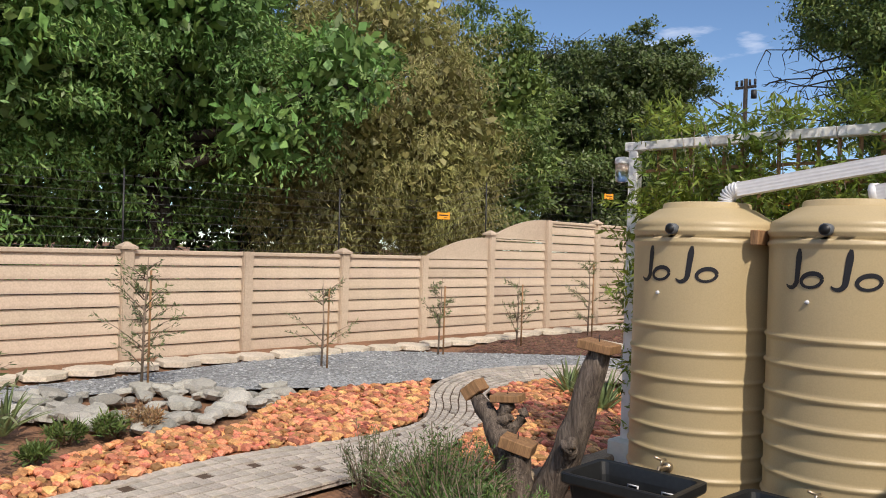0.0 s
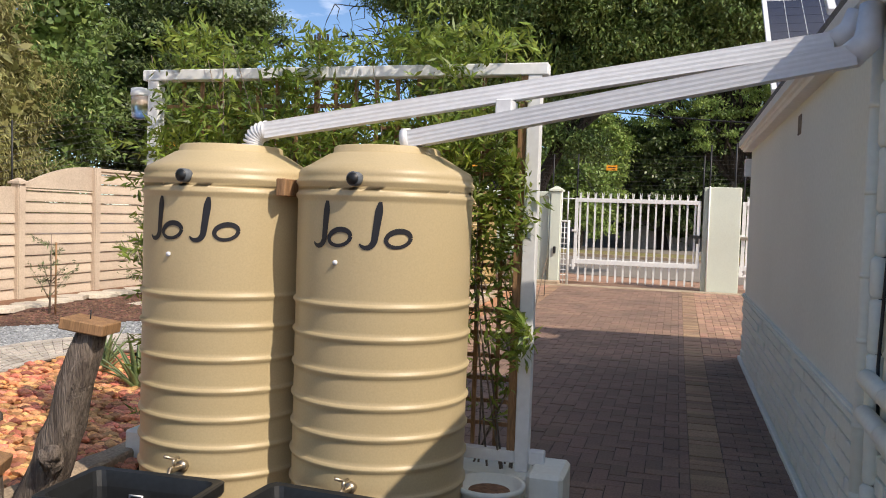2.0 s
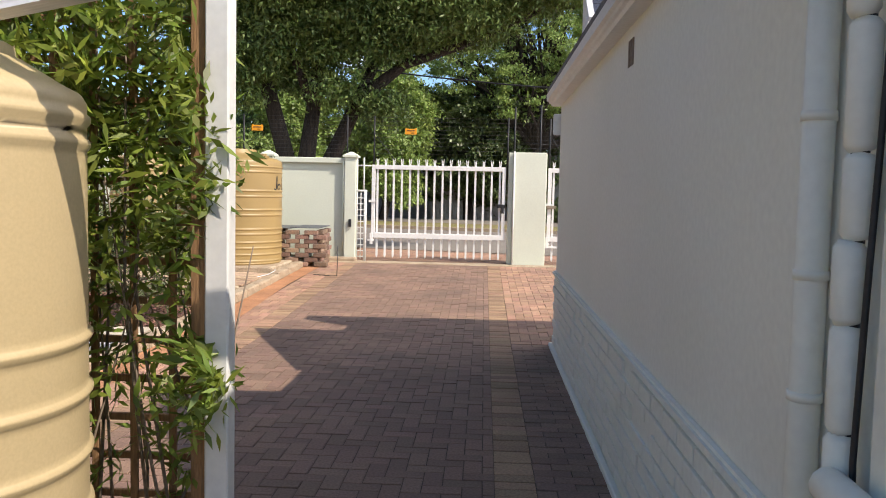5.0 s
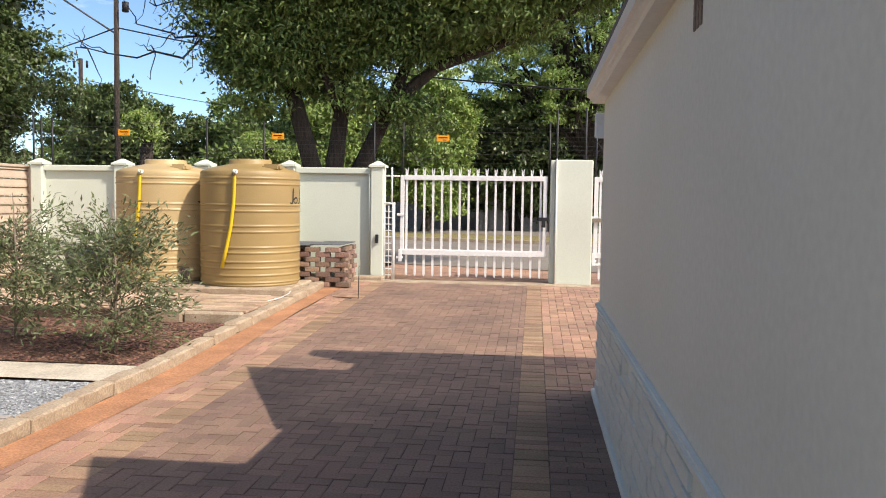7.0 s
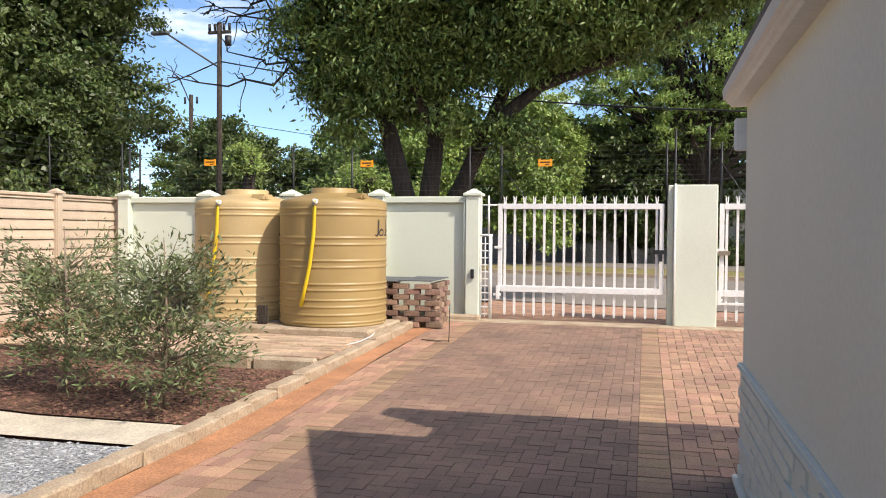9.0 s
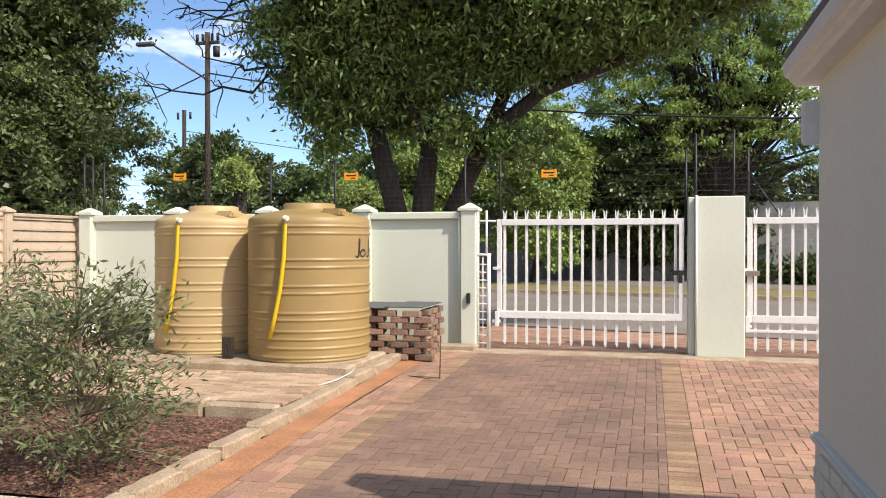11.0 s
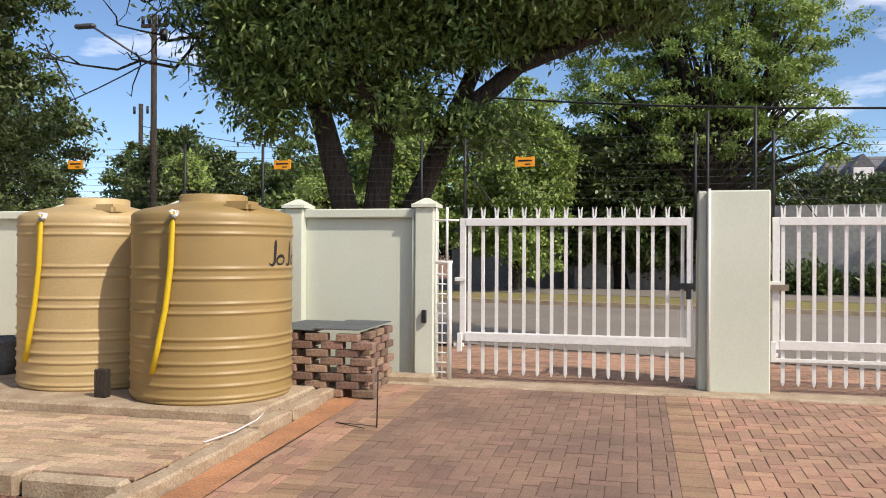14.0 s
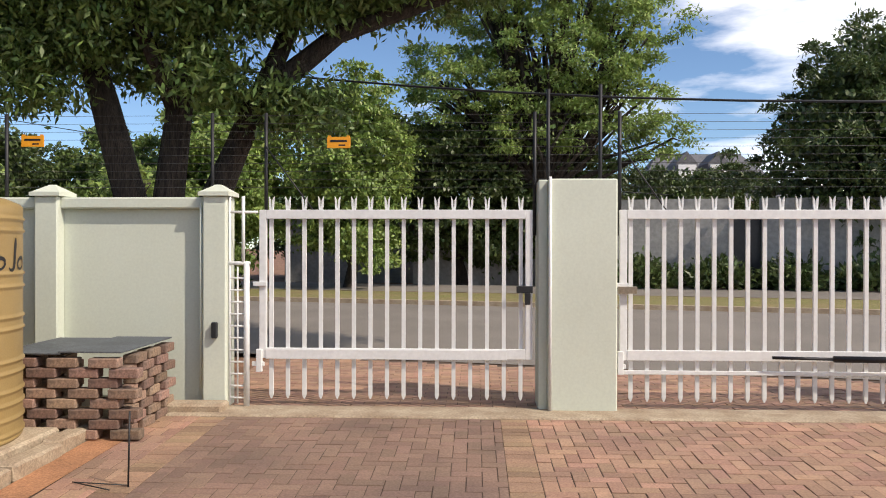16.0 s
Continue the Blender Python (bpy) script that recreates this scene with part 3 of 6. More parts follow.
def side_grille():
    g = part("side_grille", None); tagged(g, "white welded bar grille beside the gate post", "grille")
    ln = [([(-2.03, WY, 0.19), (-2.03, WY, 1.45)], 0.026)]
    tubes("post", ln, "white", 10, g)
    bars = [([(-2.18, WY, 0.22), (-2.18, WY, 2.04)], 0.012), ([(-2.11, WY, 0.22), (-2.11, WY, 1.42)], 0.008)]
    bars += [([(-2.19, WY, 0.27 + 0.105 * i), (-2.04, WY, 0.27 + 0.105 * i)], 0.009) for i in range(11)]
    bars += [([(-2.2, WY, 1.9), (-1.93, WY, 1.9)], 0.012), ([(-2.2, WY, 1.45), (-2.0, WY, 1.45)], 0.018), ([(-2.06, WY, 1.45), (-2.06, WY, 2.04)], 0.016)]
    tubes("bars", bars, "white", 6, g)
    b = part("key_box", None); b.location = (-2.29, WY - 0.075, 0.87); tagged(b, "small black key switch on the pillar", "switch")
    boxes("case", [(-0.025, -0.03, -0.07, 0.025, 0.016, 0.07)], "black", 0.008, b)


side_grille()

# ---- electric fence strung above both walls ----
def electric_fence():
    root = part("electric_fence", None); tagged(root, "thin electric security wires on dark brackets", "electric fence")
    wires = []
    for i in range(10):
        z = 2.13 + i * 0.072
        wires.append(([(-8.45, WY + 0.2, z), (6, WY + 0.2, z)], 0.002))
    for i in range(9):
        a = 0.05 + i * 0.098
        wires.append(([(FX - 0.1, -2, 1.34 + a), (FX - 0.1, 8.5, 1.34 + a), (FX - 0.1, 11.5, 2.0 + a), (FX - 0.1, WY + 0.2, 2.02 + a)], 0.002))
    tubes("wire", wires, "wire", 4, root, False)
    br = [([(x, WY + 0.2, 1.7), (x, WY + 0.2, z)], 0.017) for x, z in ((-8.45, 2.95), (-8.3, 2.9), (-8.1, 2.85), (-5.3, 2.82), (-4.3, 2.8), (-2.4, 2.8), (-1.91, 2.8), (1.08, 3.04), (0.5, 2.8), (0.62, 3.0), (1.25, 2.8))]
    br += [([(FX - 0.08, y, fence_top(y) - 0.35), (FX - 0.1, y, fence_top(y) + 0.92)], 0.012) for y in POSTS[::2]]
    br += [([(1.25, WY + 0.18, 2.5), (1.62, WY + 0.03, 1.92)], 0.007), ([(-1.91, WY + 0.18, 2.5), (-1.45, WY + 0.03, 1.92)], 0.007)]
    tubes("bracket", br, "dark", 6, root)


electric_fence()


def warning_sign(m):
    s = part("warning_sign", None); s.matrix_basis = m
    tagged(s, "small orange plastic electric fence warning sign", "sign", "fence warning signs")
    boxes("plate", [(-0.105, -0.006, -0.05, 0.105, 0.006, 0.05), (-0.10, -0.005, 0.05, -0.07, 0.005, 0.062), (0.07, -0.005, 0.05, 0.10, 0.005, 0.062)], "sign", 0.002, s)
    boxes("print", [(-0.075, -0.0085, 0.005, 0.075, -0.0065, 0.022), (0.0, -0.0085, -0.03, 0.06, -0.0065, -0.018)], "ink", 0, s)
    return s


w0 = warning_sign(pose(-1.25, WY + 0.185, 2.53))
for m in (pose(-4.05, WY + 0.185, 2.55), pose(-6.78, WY + 0.185, 2.6), pose(FX - 0.08, 8.98, 1.98, 0, 0, 70), pose(FX - 0.08, 13.5, 2.58, 0, 0, 70)):
    copy_thing(w0, m)

# ---- house ----
HX = 0.80
def house():
    h = part("house_wall", None); tagged(h, "pale plastered house wall with painted brick plinth", "house", kind="structure")
    y0, y1 = -3.0, 10.56
    wy0, wy1, wz0, wz1 = 2.75, 4.04, 0.98, 2.0
    items = [(HX, wy1, 0.60, HX + 0.25, y1, 2.31), (HX, y0, 0.60, HX + 0.25, wy0, 2.31), (HX, wy0, wz1, HX + 0.25, wy1, 2.31), (HX, wy0, 0.60, HX + 0.25, wy1, wz0),
             (HX + 0.25, y1 - 0.25, 0.6, 9, y1, 2.31)]
    boxes("wall", items, "housewall", 0.006, h)
    boxes("pipe_chase", [(HX - 0.03, 4.05, 0.74, HX, 4.15, 2.31)], "housewall", 0.008, h)
    boxes("plinth", [(HX - 0.012, y0, -0.05, HX + 0.25, y1 + 0.012, 0.695), (HX + 0.25, y1 - 0.2, -0.05, 9, y1 + 0.012, 0.695)], "housewall", 0.004, h)
    bv = []
    for r in range(8):
        z = 0.055 + r * 0.079
        y = 3.2 + (0.11 if r % 2 else 0)
        while y < y1 - 0.2:
            if random.random() < 0.93:
                bv.append((HX - 0.024 - random.random() * 0.006, y, z, HX - 0.009, y + 0.208, z + 0.066))
            y += 0.222
    boxes("painted_bricks", bv, "housewall", 0.003, h)
    bm = bmesh.new()
    v = add_box(bm, HX - 0.034, y0, 0.69, HX + 0.01, y1 + 0.02, 0.735)
    bmesh.ops.bevel(bm, geom=bm.edges[:], offset=0.012, segments=2, affect='EDGES')
    part("ledge", bm_mesh("ledge", bm, "housewall"), h)
    boxes("footing", [(HX - 0.05, y0, -0.05, HX - 0.01, y1 + 0.04, 0.035)], "housewall", 0.008, h)
    # moulded eaves
    prof = [(HX + 0.02, 2.30), (HX - 0.08, 2.30), (HX - 0.09, 2.318), (HX - 0.105, 2.324), (HX - 0.11, 2.34), (HX - 0.13, 2.348), (HX - 0.135, 2.405), (HX + 0.02, 2.405)]
    n = len(prof); vv = [(a, y0, z) for a, z in prof] + [(a, y1 + 0.11, z) for a, z in prof]
    ff = [(i, (i + 1) % n, n + (i + 1) % n, n + i) for i in range(n)] + [tuple(range(n))[::-1], tuple(range(n, 2 * n))]
    part("eaves", mesh_of("eaves", vv, ff, "white"), h)
    vv = [(HX - 0.13, y0, 2.452), (HX - 0.13, y1 + 0.1, 2.452), (5, y1 + 0.1, 2.75), (5, y0, 2.75), (HX - 0.12, y0, 2.409), (HX - 0.12, y1 + 0.1, 2.409), (5, y1 + 0.1, 2.409), (5, y0, 2.409)]
    part("roof", mesh_of("house_roof", vv, [(0, 1, 2, 3), (4, 5, 6, 7), (0, 1, 5, 4), (1, 2, 6, 5), (3, 0, 4, 7)], "tile"), h)
    boxes("parapet", [(0.93, 9.95, 2.39, 5, 10.2, 3.45)], "white", 0.02, h)
    boxes("vent", [(HX - 0.006, 6.78 + 0.05 * i, 2.10, HX + 0.002, 6.81 + 0.05 * i, 2.23) for i in range(3)], "twig", 0.001, h)
    # window
    w = part("window_1", None); tagged(w, "white casement window in a deep plastered reveal", "window", kind="structure")
    fx = HX + 0.10
    fr = [(fx, wy0, wz0 + 0.04, fx + 0.06, wy0 + 0.06, wz1), (fx, wy1 - 0.06, wz0 + 0.04, fx + 0.06, wy1, wz1), (fx, wy0 + 0.06, wz0 + 0.04, fx + 0.06, wy1 - 0.06, wz0 + 0.11), (fx, wy0 + 0.06, wz1 - 0.06, fx + 0.06, wy1 - 0.06, wz1),
          (fx - 0.01, wy0 + 0.06, 1.47, fx + 0.06, wy1 - 0.06, 1.56), (fx, 3.35, wz0 + 0.11, fx + 0.06, 3.42, 1.47), (fx, 3.35, 1.56, fx + 0.06, 3.42, wz1 - 0.06)]
    boxes("frame", fr, "white", 0.008, w)
    gp = boxes("pane", [(fx + 0.025, wy0 + 0.06, wz0 + 0.1, fx + 0.031, wy1 - 0.06, wz1 - 0.05)], "pane", 0, w); gp.visible_shadow = False
    boxes("sill", [(HX - 0.03, wy0 - 0.03, wz0 - 0.03, fx + 0.01, wy1 + 0.0, wz0 + 0.035)], "housewall", 0.012, w)
    # added room shell; its dark colour makes the glass read as unlit
    tagged(boxes("room_wall", [(HX + 1.8, 1.5, 0.3, HX + 1.9, 5, 2.4), (HX + 0.25, 5, 0.3, HX + 1.9, 5.1, 2.4), (HX + 0.25, 1.4, 0.3, HX + 1.9, 1.5, 2.4), (HX + 0.25, 1.5, 0.3, HX + 1.8, 5, 0.35)], "room", 0), "added room shell behind the window, its dimness painted dark", "wall", kind="structure")


house()


def house_pipes():
    p = part("drain_pipe", None); tagged(p, "painted downpipe with sleeve joints on the wall", "downpipe")
    ln = [([(HX - 0.038, 4.42, 0.0), (HX - 0.038, 4.42, 2.28)], 0.032)]
    tubes("pipe", ln, "housewall", 14, p)
    tubes("joint", [([(HX - 0.038, 4.42, z), (HX - 0.038, 4.42, z + 0.02)], 0.0355) for z in (0.45, 0.72, 1.05, 1.3, 1.62, 1.95)], "housewall", 14, p)
    q = part("lagged_pipe", None); tagged(q, "painted foam-lagged pipes with cracked joints", "pipe")
    seg, z = [], 0.08
    rr = random.Random(4)
    while z < 2.15:
        hh = rr.uniform(0.13, 0.26)
        dx = rr.uniform(-0.006, 0.006)
        seg.append(([(HX - 0.04 + dx, 4.23, z), (HX - 0.042 + dx, 4.23, z + 0.012), (HX - 0.042 + dx, 4.23, z + hh - 0.014), (HX - 0.04 + dx, 4.23, z + hh - 0.003)], [0.022, 0.029, 0.029, 0.022])); z += hh
    tubes("lagging", seg, "housewall", 12, q)
    # the thin second tube paints the black of the crack beside the lagging
    tubes("core", [([(HX - 0.04, 4.23, 0), (HX - 0.04, 4.23, 2.28)], 0.018), ([(HX - 0.03, 4.19, 0.75), (HX - 0.045, 4.175, 1.0), (HX - 0.035, 4.18, 1.3), (HX - 0.02, 4.18, 1.75), (HX - 0.02, 4.18, 2.28)], 0.006)], "dark", 8, q)
    for k, z0 in enumerate((0.95, 0.82)):
        s = []
        y = 4.22
        while y > 1.0:
            l = rr.uniform(0.2, 0.34)
            za, zb = z0 - (4.22 - y) * 0.03, z0 - (4.22 - y + l) * 0.03
            s.append(([(HX - 0.07, y, za), (HX - 0.075, y - 0.02, za), (HX - 0.075, y - l + 0.02, zb), (HX - 0.07, y - l + 0.004, zb)], [0.026, 0.035, 0.035, 0.026])); y -= l
        tubes("branch", s, "housewall", 12, q)
    lamp = part("bulkhead_lamp", None); lamp.location = (HX - 0.01, 10.562, 2.12); tagged(lamp, "caged white bulkhead lamp on the house corner", "lamp")
    boxes("base", [(-0.06, 0.0, -0.1, 0.06, 0.035, 0.1)], "white", 0.012, lamp)
    bm = bmesh.new(); add_box(bm, -0.045, 0.035, -0.085, 0.045, 0.12, 0.085); bmesh.ops.bevel(bm, geom=bm.edges[:], offset=0.025, segments=3, affect='EDGES')
    part("glass", bm_mesh("lamp_glass", bm, "lampglass", True), lamp)
    tubes("cage", [([(-0.05, 0.03, z), (-0.05, 0.125, z), (0.05, 0.125, z), (0.05, 0.03, z)], 0.005) for z in (-0.05, 0.0, 0.05)], "white", 6, lamp)


house_pipes()


def solar_panel(m):
    s = part("solar_panel", None); s.matrix_basis = m; tagged(s, "dark solar panel with silver frame on the roof", "solar panel", "roof solar panels")
    boxes("frame", [(0, 0, 0, 1.0, 0.03, 0.035), (0, 1.67, 0, 1.0, 1.7, 0.035), (0, 0.03, 0, 0.03, 1.67, 0.035), (0.97, 0.03, 0, 1.0, 1.67, 0.035)], "pvc", 0.003, s)
    boxes("backing", [(0.03, 0.03, 0.004, 0.97, 1.67, 0.02)], "white", 0, s)
    cells = [(0.045 + 0.153 * i, 0.045 + 0.1615 * j, 0.02, 0.045 + 0.153 * i + 0.146, 0.045 + 0.1615 * j + 0.1545, 0.024) for i in range(6) for j in range(10)]
    boxes("cells", cells, "panel", 0, s)
    tubes("leg", [([(0.5, 1.6, 0), (0.5, 1.45, -0.9)], 0.02), ([(0.5, 0.2, 0), (0.5, 0.2, -0.3)], 0.02)], "dark", 6, s)
    return s


def tilt_frame(origin, u, v):
    u = Vector(u).normalized(); w = u.cross(Vector(v)).normalized(); v2 = w.cross(u)
    m = Matrix((u, v2, w)).transposed().to_4x4(); m.translation = origin; return m


sp = solar_panel(tilt_frame((0.72, 8.0, 2.55), (1, 0, 0), (0, 1.32, 1.06)))
copy_thing(sp, tilt_frame((0.72, 5.45, 2.55), (1, 0, 0), (0, 1.32, 1.06)))

# ---- slim water tanks with downpipes ----
def emblem(parent, r, zc, half, size):
    """Plain dark strokes and rings wrapped on the tank's front, facing -y; half: angle offset in radians."""
    def wrap(u, w, off=0.003):
        a = -math.pi / 2 + half + u / r
        return ((r + off) * math.cos(a), (r + off) * math.sin(a), zc + w)
    verts, faces = [], []
    def ribbon(pts, widths):
        o = len(verts)
        for i, (u, w) in enumerate(pts):
            a, b = pts[max(i - 1, 0)], pts[min(i + 1, len(pts) - 1)]
            dx, dy = b[0] - a[0], b[1] - a[1]; l = math.hypot(dx, dy) or 1
            nx, ny = -dy / l, dx / l
            verts.append(wrap(u + nx * widths[i] / 2, w + ny * widths[i] / 2)); verts.append(wrap(u - nx * widths[i] / 2, w - ny * widths[i] / 2))
        for i in range(len(pts) - 1):
            faces.append((o + 2 * i, o + 2 * i + 1, o + 2 * i + 3, o + 2 * i + 2))
    k = size
    for c, lean in ((-0.135, 0.0), (0.108, 0.008)):      # tapered strokes with a curled foot
        pts = [(c - 0.002 - 0.012 * t - lean * t, 0.10 - 0.15 * t) for t in [i / 8 for i in range(9)]]
        x0, z0 = pts[-1]
        pts += [(x0 - 0.037 * (1 - math.cos(t)), z0 - 0.045 * math.sin(t)) for t in [0.35 * i for i in range(1, 8)]]
        wd = [0.012, 0.022, 0.028, 0.028, 0.027, 0.026, 0.025, 0.025, 0.024] + [0.023, 0.022, 0.02, 0.018, 0.015, 0.011, 0.006]
        ribbon([(p * k, q * k) for p, q in pts], [1.2 * w * k for w in wd])
    for c in (-0.072, 0.185):
        pts = [(c + 0.052 * math.cos(t), -0.055 + 0.034 * math.sin(t) + 0.12 * 0.052 * math.cos(t)) for t in [i * math.pi / 14 for i in range(29)]]
        ribbon([(p * k, q * k) for p, q in pts], [(0.019 + 0.004 * math.sin(i * math.pi / 14)) * k for i in range(29)])
    part("emblem", mesh_of("emblem", verts, faces, "ink"), parent)


def slim_tank(x, y):
    t = part("water_tank", None); tagged(t, "tall beige ribbed plastic rainwater tank", "water tank", "slim water tanks")
    r = 0.405
    prof = [(0.39, 0.0), (r, 0.03)]
    for z in (0.13, 0.265, 0.396, 0.525, 0.657, 0.80, 0.95, 1.088):
        prof += [(r, z - 0.034), (r, z - 0.021), (r + 0.003, z - 0.016), (r + 0.011, z - 0.003), (r + 0.011, z + 0.003), (r + 0.003, z + 0.011), (r, z + 0.015), (r, z + 0.03)]
    for z in (1.562, 1.622):
        prof += [(r, z - 0.035), (r, z - 0.02), (r + 0.009, z - 0.008), (r + 0.009, z + 0.004), (r, z + 0.014), (r, z + 0.026)]
    prof += [(r, 1.66), (r - 0.012, 1.68), (r - 0.05, 1.70), (0.27, 1.752), (0.25, 1.758), (0.246, 1.785), (0.237, 1.79), (0.0, 1.792)]
    lathe("body", prof, "tank", 72, t)
    emblem(t, r, 1.435, radians(2), 1.0)
    ov = tubes("overflow", [([(0.015, -r + 0.02, 1.628), (0.015, -r - 0.045, 1.628)], 0.03)], "slate", 20, t)
    # black disc proud of the solid pipe end, painted as its shaded hollow
    tubes("overflow_bore", [([(0.015, -r - 0.04, 1.628), (0.015, -r - 0.047, 1.628)], 0.025)], "black", 20, t)
    tubes("plug", [([(-0.075, -r + 0.02, 1.272), (-0.075, -r - 0.002, 1.272)], 0.011)], "pvc", 8, t)
    tubes("tap", [([(0.03, -r, 0.32), (0.03, -r - 0.03, 0.32)], 0.026), ([(0.03, -r - 0.02, 0.32), (0.02, -r - 0.09, 0.32), (0.015, -r - 0.11, 0.30), (0.015, -r - 0.112, 0.25)], 0.014),
                  ([(0.022, -r - 0.07, 0.33), (0.022, -r - 0.07, 0.365)], 0.008), ([(0.0, -r - 0.11, 0.385), (0.022, -r - 0.07, 0.365), (0.03, -r - 0.04, 0.365)], 0.007)], "brass", 10, t)
    t.location = (x, y, 0); return t


TA = slim_tank(-2.085, 4.57)
copy_thing(TA, pose(-1.27, 4.57, 0))
tagged(boxes("wood_spacer", [(-1.70, 4.30, 1.55, -1.655, 4.45, 1.63)], "plank", 0.004), "small wooden block wedged between the tanks", "block")


def downpipe(pts, elbow, name_label, group):
    """A ribbed square downpipe sloping from the eaves to a tank."""
    root = part("roof_downpipe", None); tagged(root, name_label, "downpipe", group)
    a, b = Vector(pts[0]), Vector(pts[1]); d = (b - a).normalized()
    s = d.cross(Vector((0, 0, 1))).normalized(); u = s.cross(d)
    prof = []
    w, h = 0.034, 0.038
    for i in range(9):     # flutes on each side
        prof.append((-w + 2 * w * i / 8, -h + (0.0009 if i % 2 else 0)))
    for i in range(1, 9):
        prof.append((w - (0.0009 if i % 2 else 0), -h + 2 * h * i / 8))
    for i in range(1, 9):
        prof.append((w - 2 * w * i / 8, h - (0.0009 if i % 2 else 0)))
    for i in range(1, 8):
        prof.append((-w + (0.0009 if i % 2 else 0), h - 2 * h * i / 8))
    n = len(prof); v = [a + s * p + u * q for p, q in prof] + [b + s * p + u * q for p, q in prof]
    f = [(i, (i + 1) % n, n + (i + 1) % n, n + i) for i in range(n)] + [tuple(range(n)), tuple(range(n, 2 * n))[::-1]]
    part("pipe", mesh_of("ribbed_pipe", v, f, "pvc"), root)
    tubes("elbow", elbow[:-1], "pvc", 14, root)
    tubes("end_elbow", elbow[-1:], "pvc", 14, root)
    return root


pa, pb = (-1.855, 4.49, 1.862), (0.60, 4.50, 2.218)
rings = [([(-1.855 - 0.075 * math.sin(t), 4.49, 1.782 + 0.08 * math.cos(t)), (-1.855 - 0.075 * math.sin(t + 0.16), 4.49, 1.782 + 0.08 * math.cos(t + 0.16))], [0.05, 0.044]) for t in [i * 0.2 for i in range(8)]]
downpipe((pa, pb), rings + [([(-1.93, 4.49, 1.797), (-1.93, 4.49, 1.757)], 0.042), ([pb, (0.66, 4.50, 2.26), (0.69, 4.50, 2.33)], 0.046)], "white ribbed downpipe with crinkled elbow into a tank", "white roof downpipes")
downpipe(((-1.13, 4.46, 1.822), (0.64, 4.24, 2.115)), [([(-1.12, 4.46, 1.824), (-1.15, 4.465, 1.819)], [0.05, 0.056]), ([(0.62, 4.24, 2.11), (0.68, 4.26, 2.17), (0.70, 4.28, 2.3)], 0.05)], "white ribbed downpipe with open end over a tank", "white roof downpipes")
tagged(boxes("pipe_strap", [(-0.72, 4.38, 1.90, -0.65, 4.52, 1.99)], "pvc", 0.004), "white strap joining the two downpipes", "strap")

# ---- trellis with climbing bamboo-leaved plant ----
TY = 5.05
def trellis():
    t = part("trellis", None); tagged(t, "white framed wooden trellis standing on a low block base", "trellis")
    boxes("frame", [(-2.90, TY - 0.035, 0.2, -2.83, TY + 0.035, 2.20), (-0.70, TY - 0.035, 0.2, -0.63, TY + 0.035, 2.20), (-2.93, TY - 0.04, 2.20, -0.60, TY + 0.04, 2.26), (-2.83, TY - 0.03, 0.24, -0.70, TY + 0.03, 0.30), (-0.63, TY - 0.03, 0.24, -0.55, TY + 0.03, 0.31)], "white", 0.005, t)
    ver = [(x, TY + 0.036, 0.3, x + 0.022, TY + 0.05, 2.2) for x in [-2.72 + 0.118 * i for i in range(17)]]
    ver += [(-0.745, TY - 0.02, 0.3, -0.703, TY + 0.05, 2.2)]
    hor = [(-2.83, TY + 0.05, z, -0.70, TY + 0.064, z + 0.022) for z in [0.40 + 0.118 * i for i in range(15)]]
    boxes("slat", ver + hor, "plank", 0.002, t)
    b = part("block_base", None); tagged(b, "whitewashed block base under the trellis", "plinth")
    boxes("block", [(-2.95, TY - 0.12, 0, -0.62, TY + 0.12, 0.2)], "housewall", 0.012, b)
    boxes("end_block", [(-0.61, TY - 0.2, 0, -0.43, TY + 0.12, 0.25)], "housewall", 0.02, b)
    l = part("post_lamp", None); l.location = (-2.95, TY - 0.03, 2.10); tagged(l, "white round lamp on the trellis post", "lamp")
    lathe("cap", [(0.03, 0.06), (0.05, 0.055), (0.055, 0.02), (0.05, 0.01)], "white", 20, l)
    lathe("globe", [(0.02, -0.12), (0.045, -0.11), (0.05, -0.05), (0.05, 0.01)], "lampglass", 20, l)


trellis()


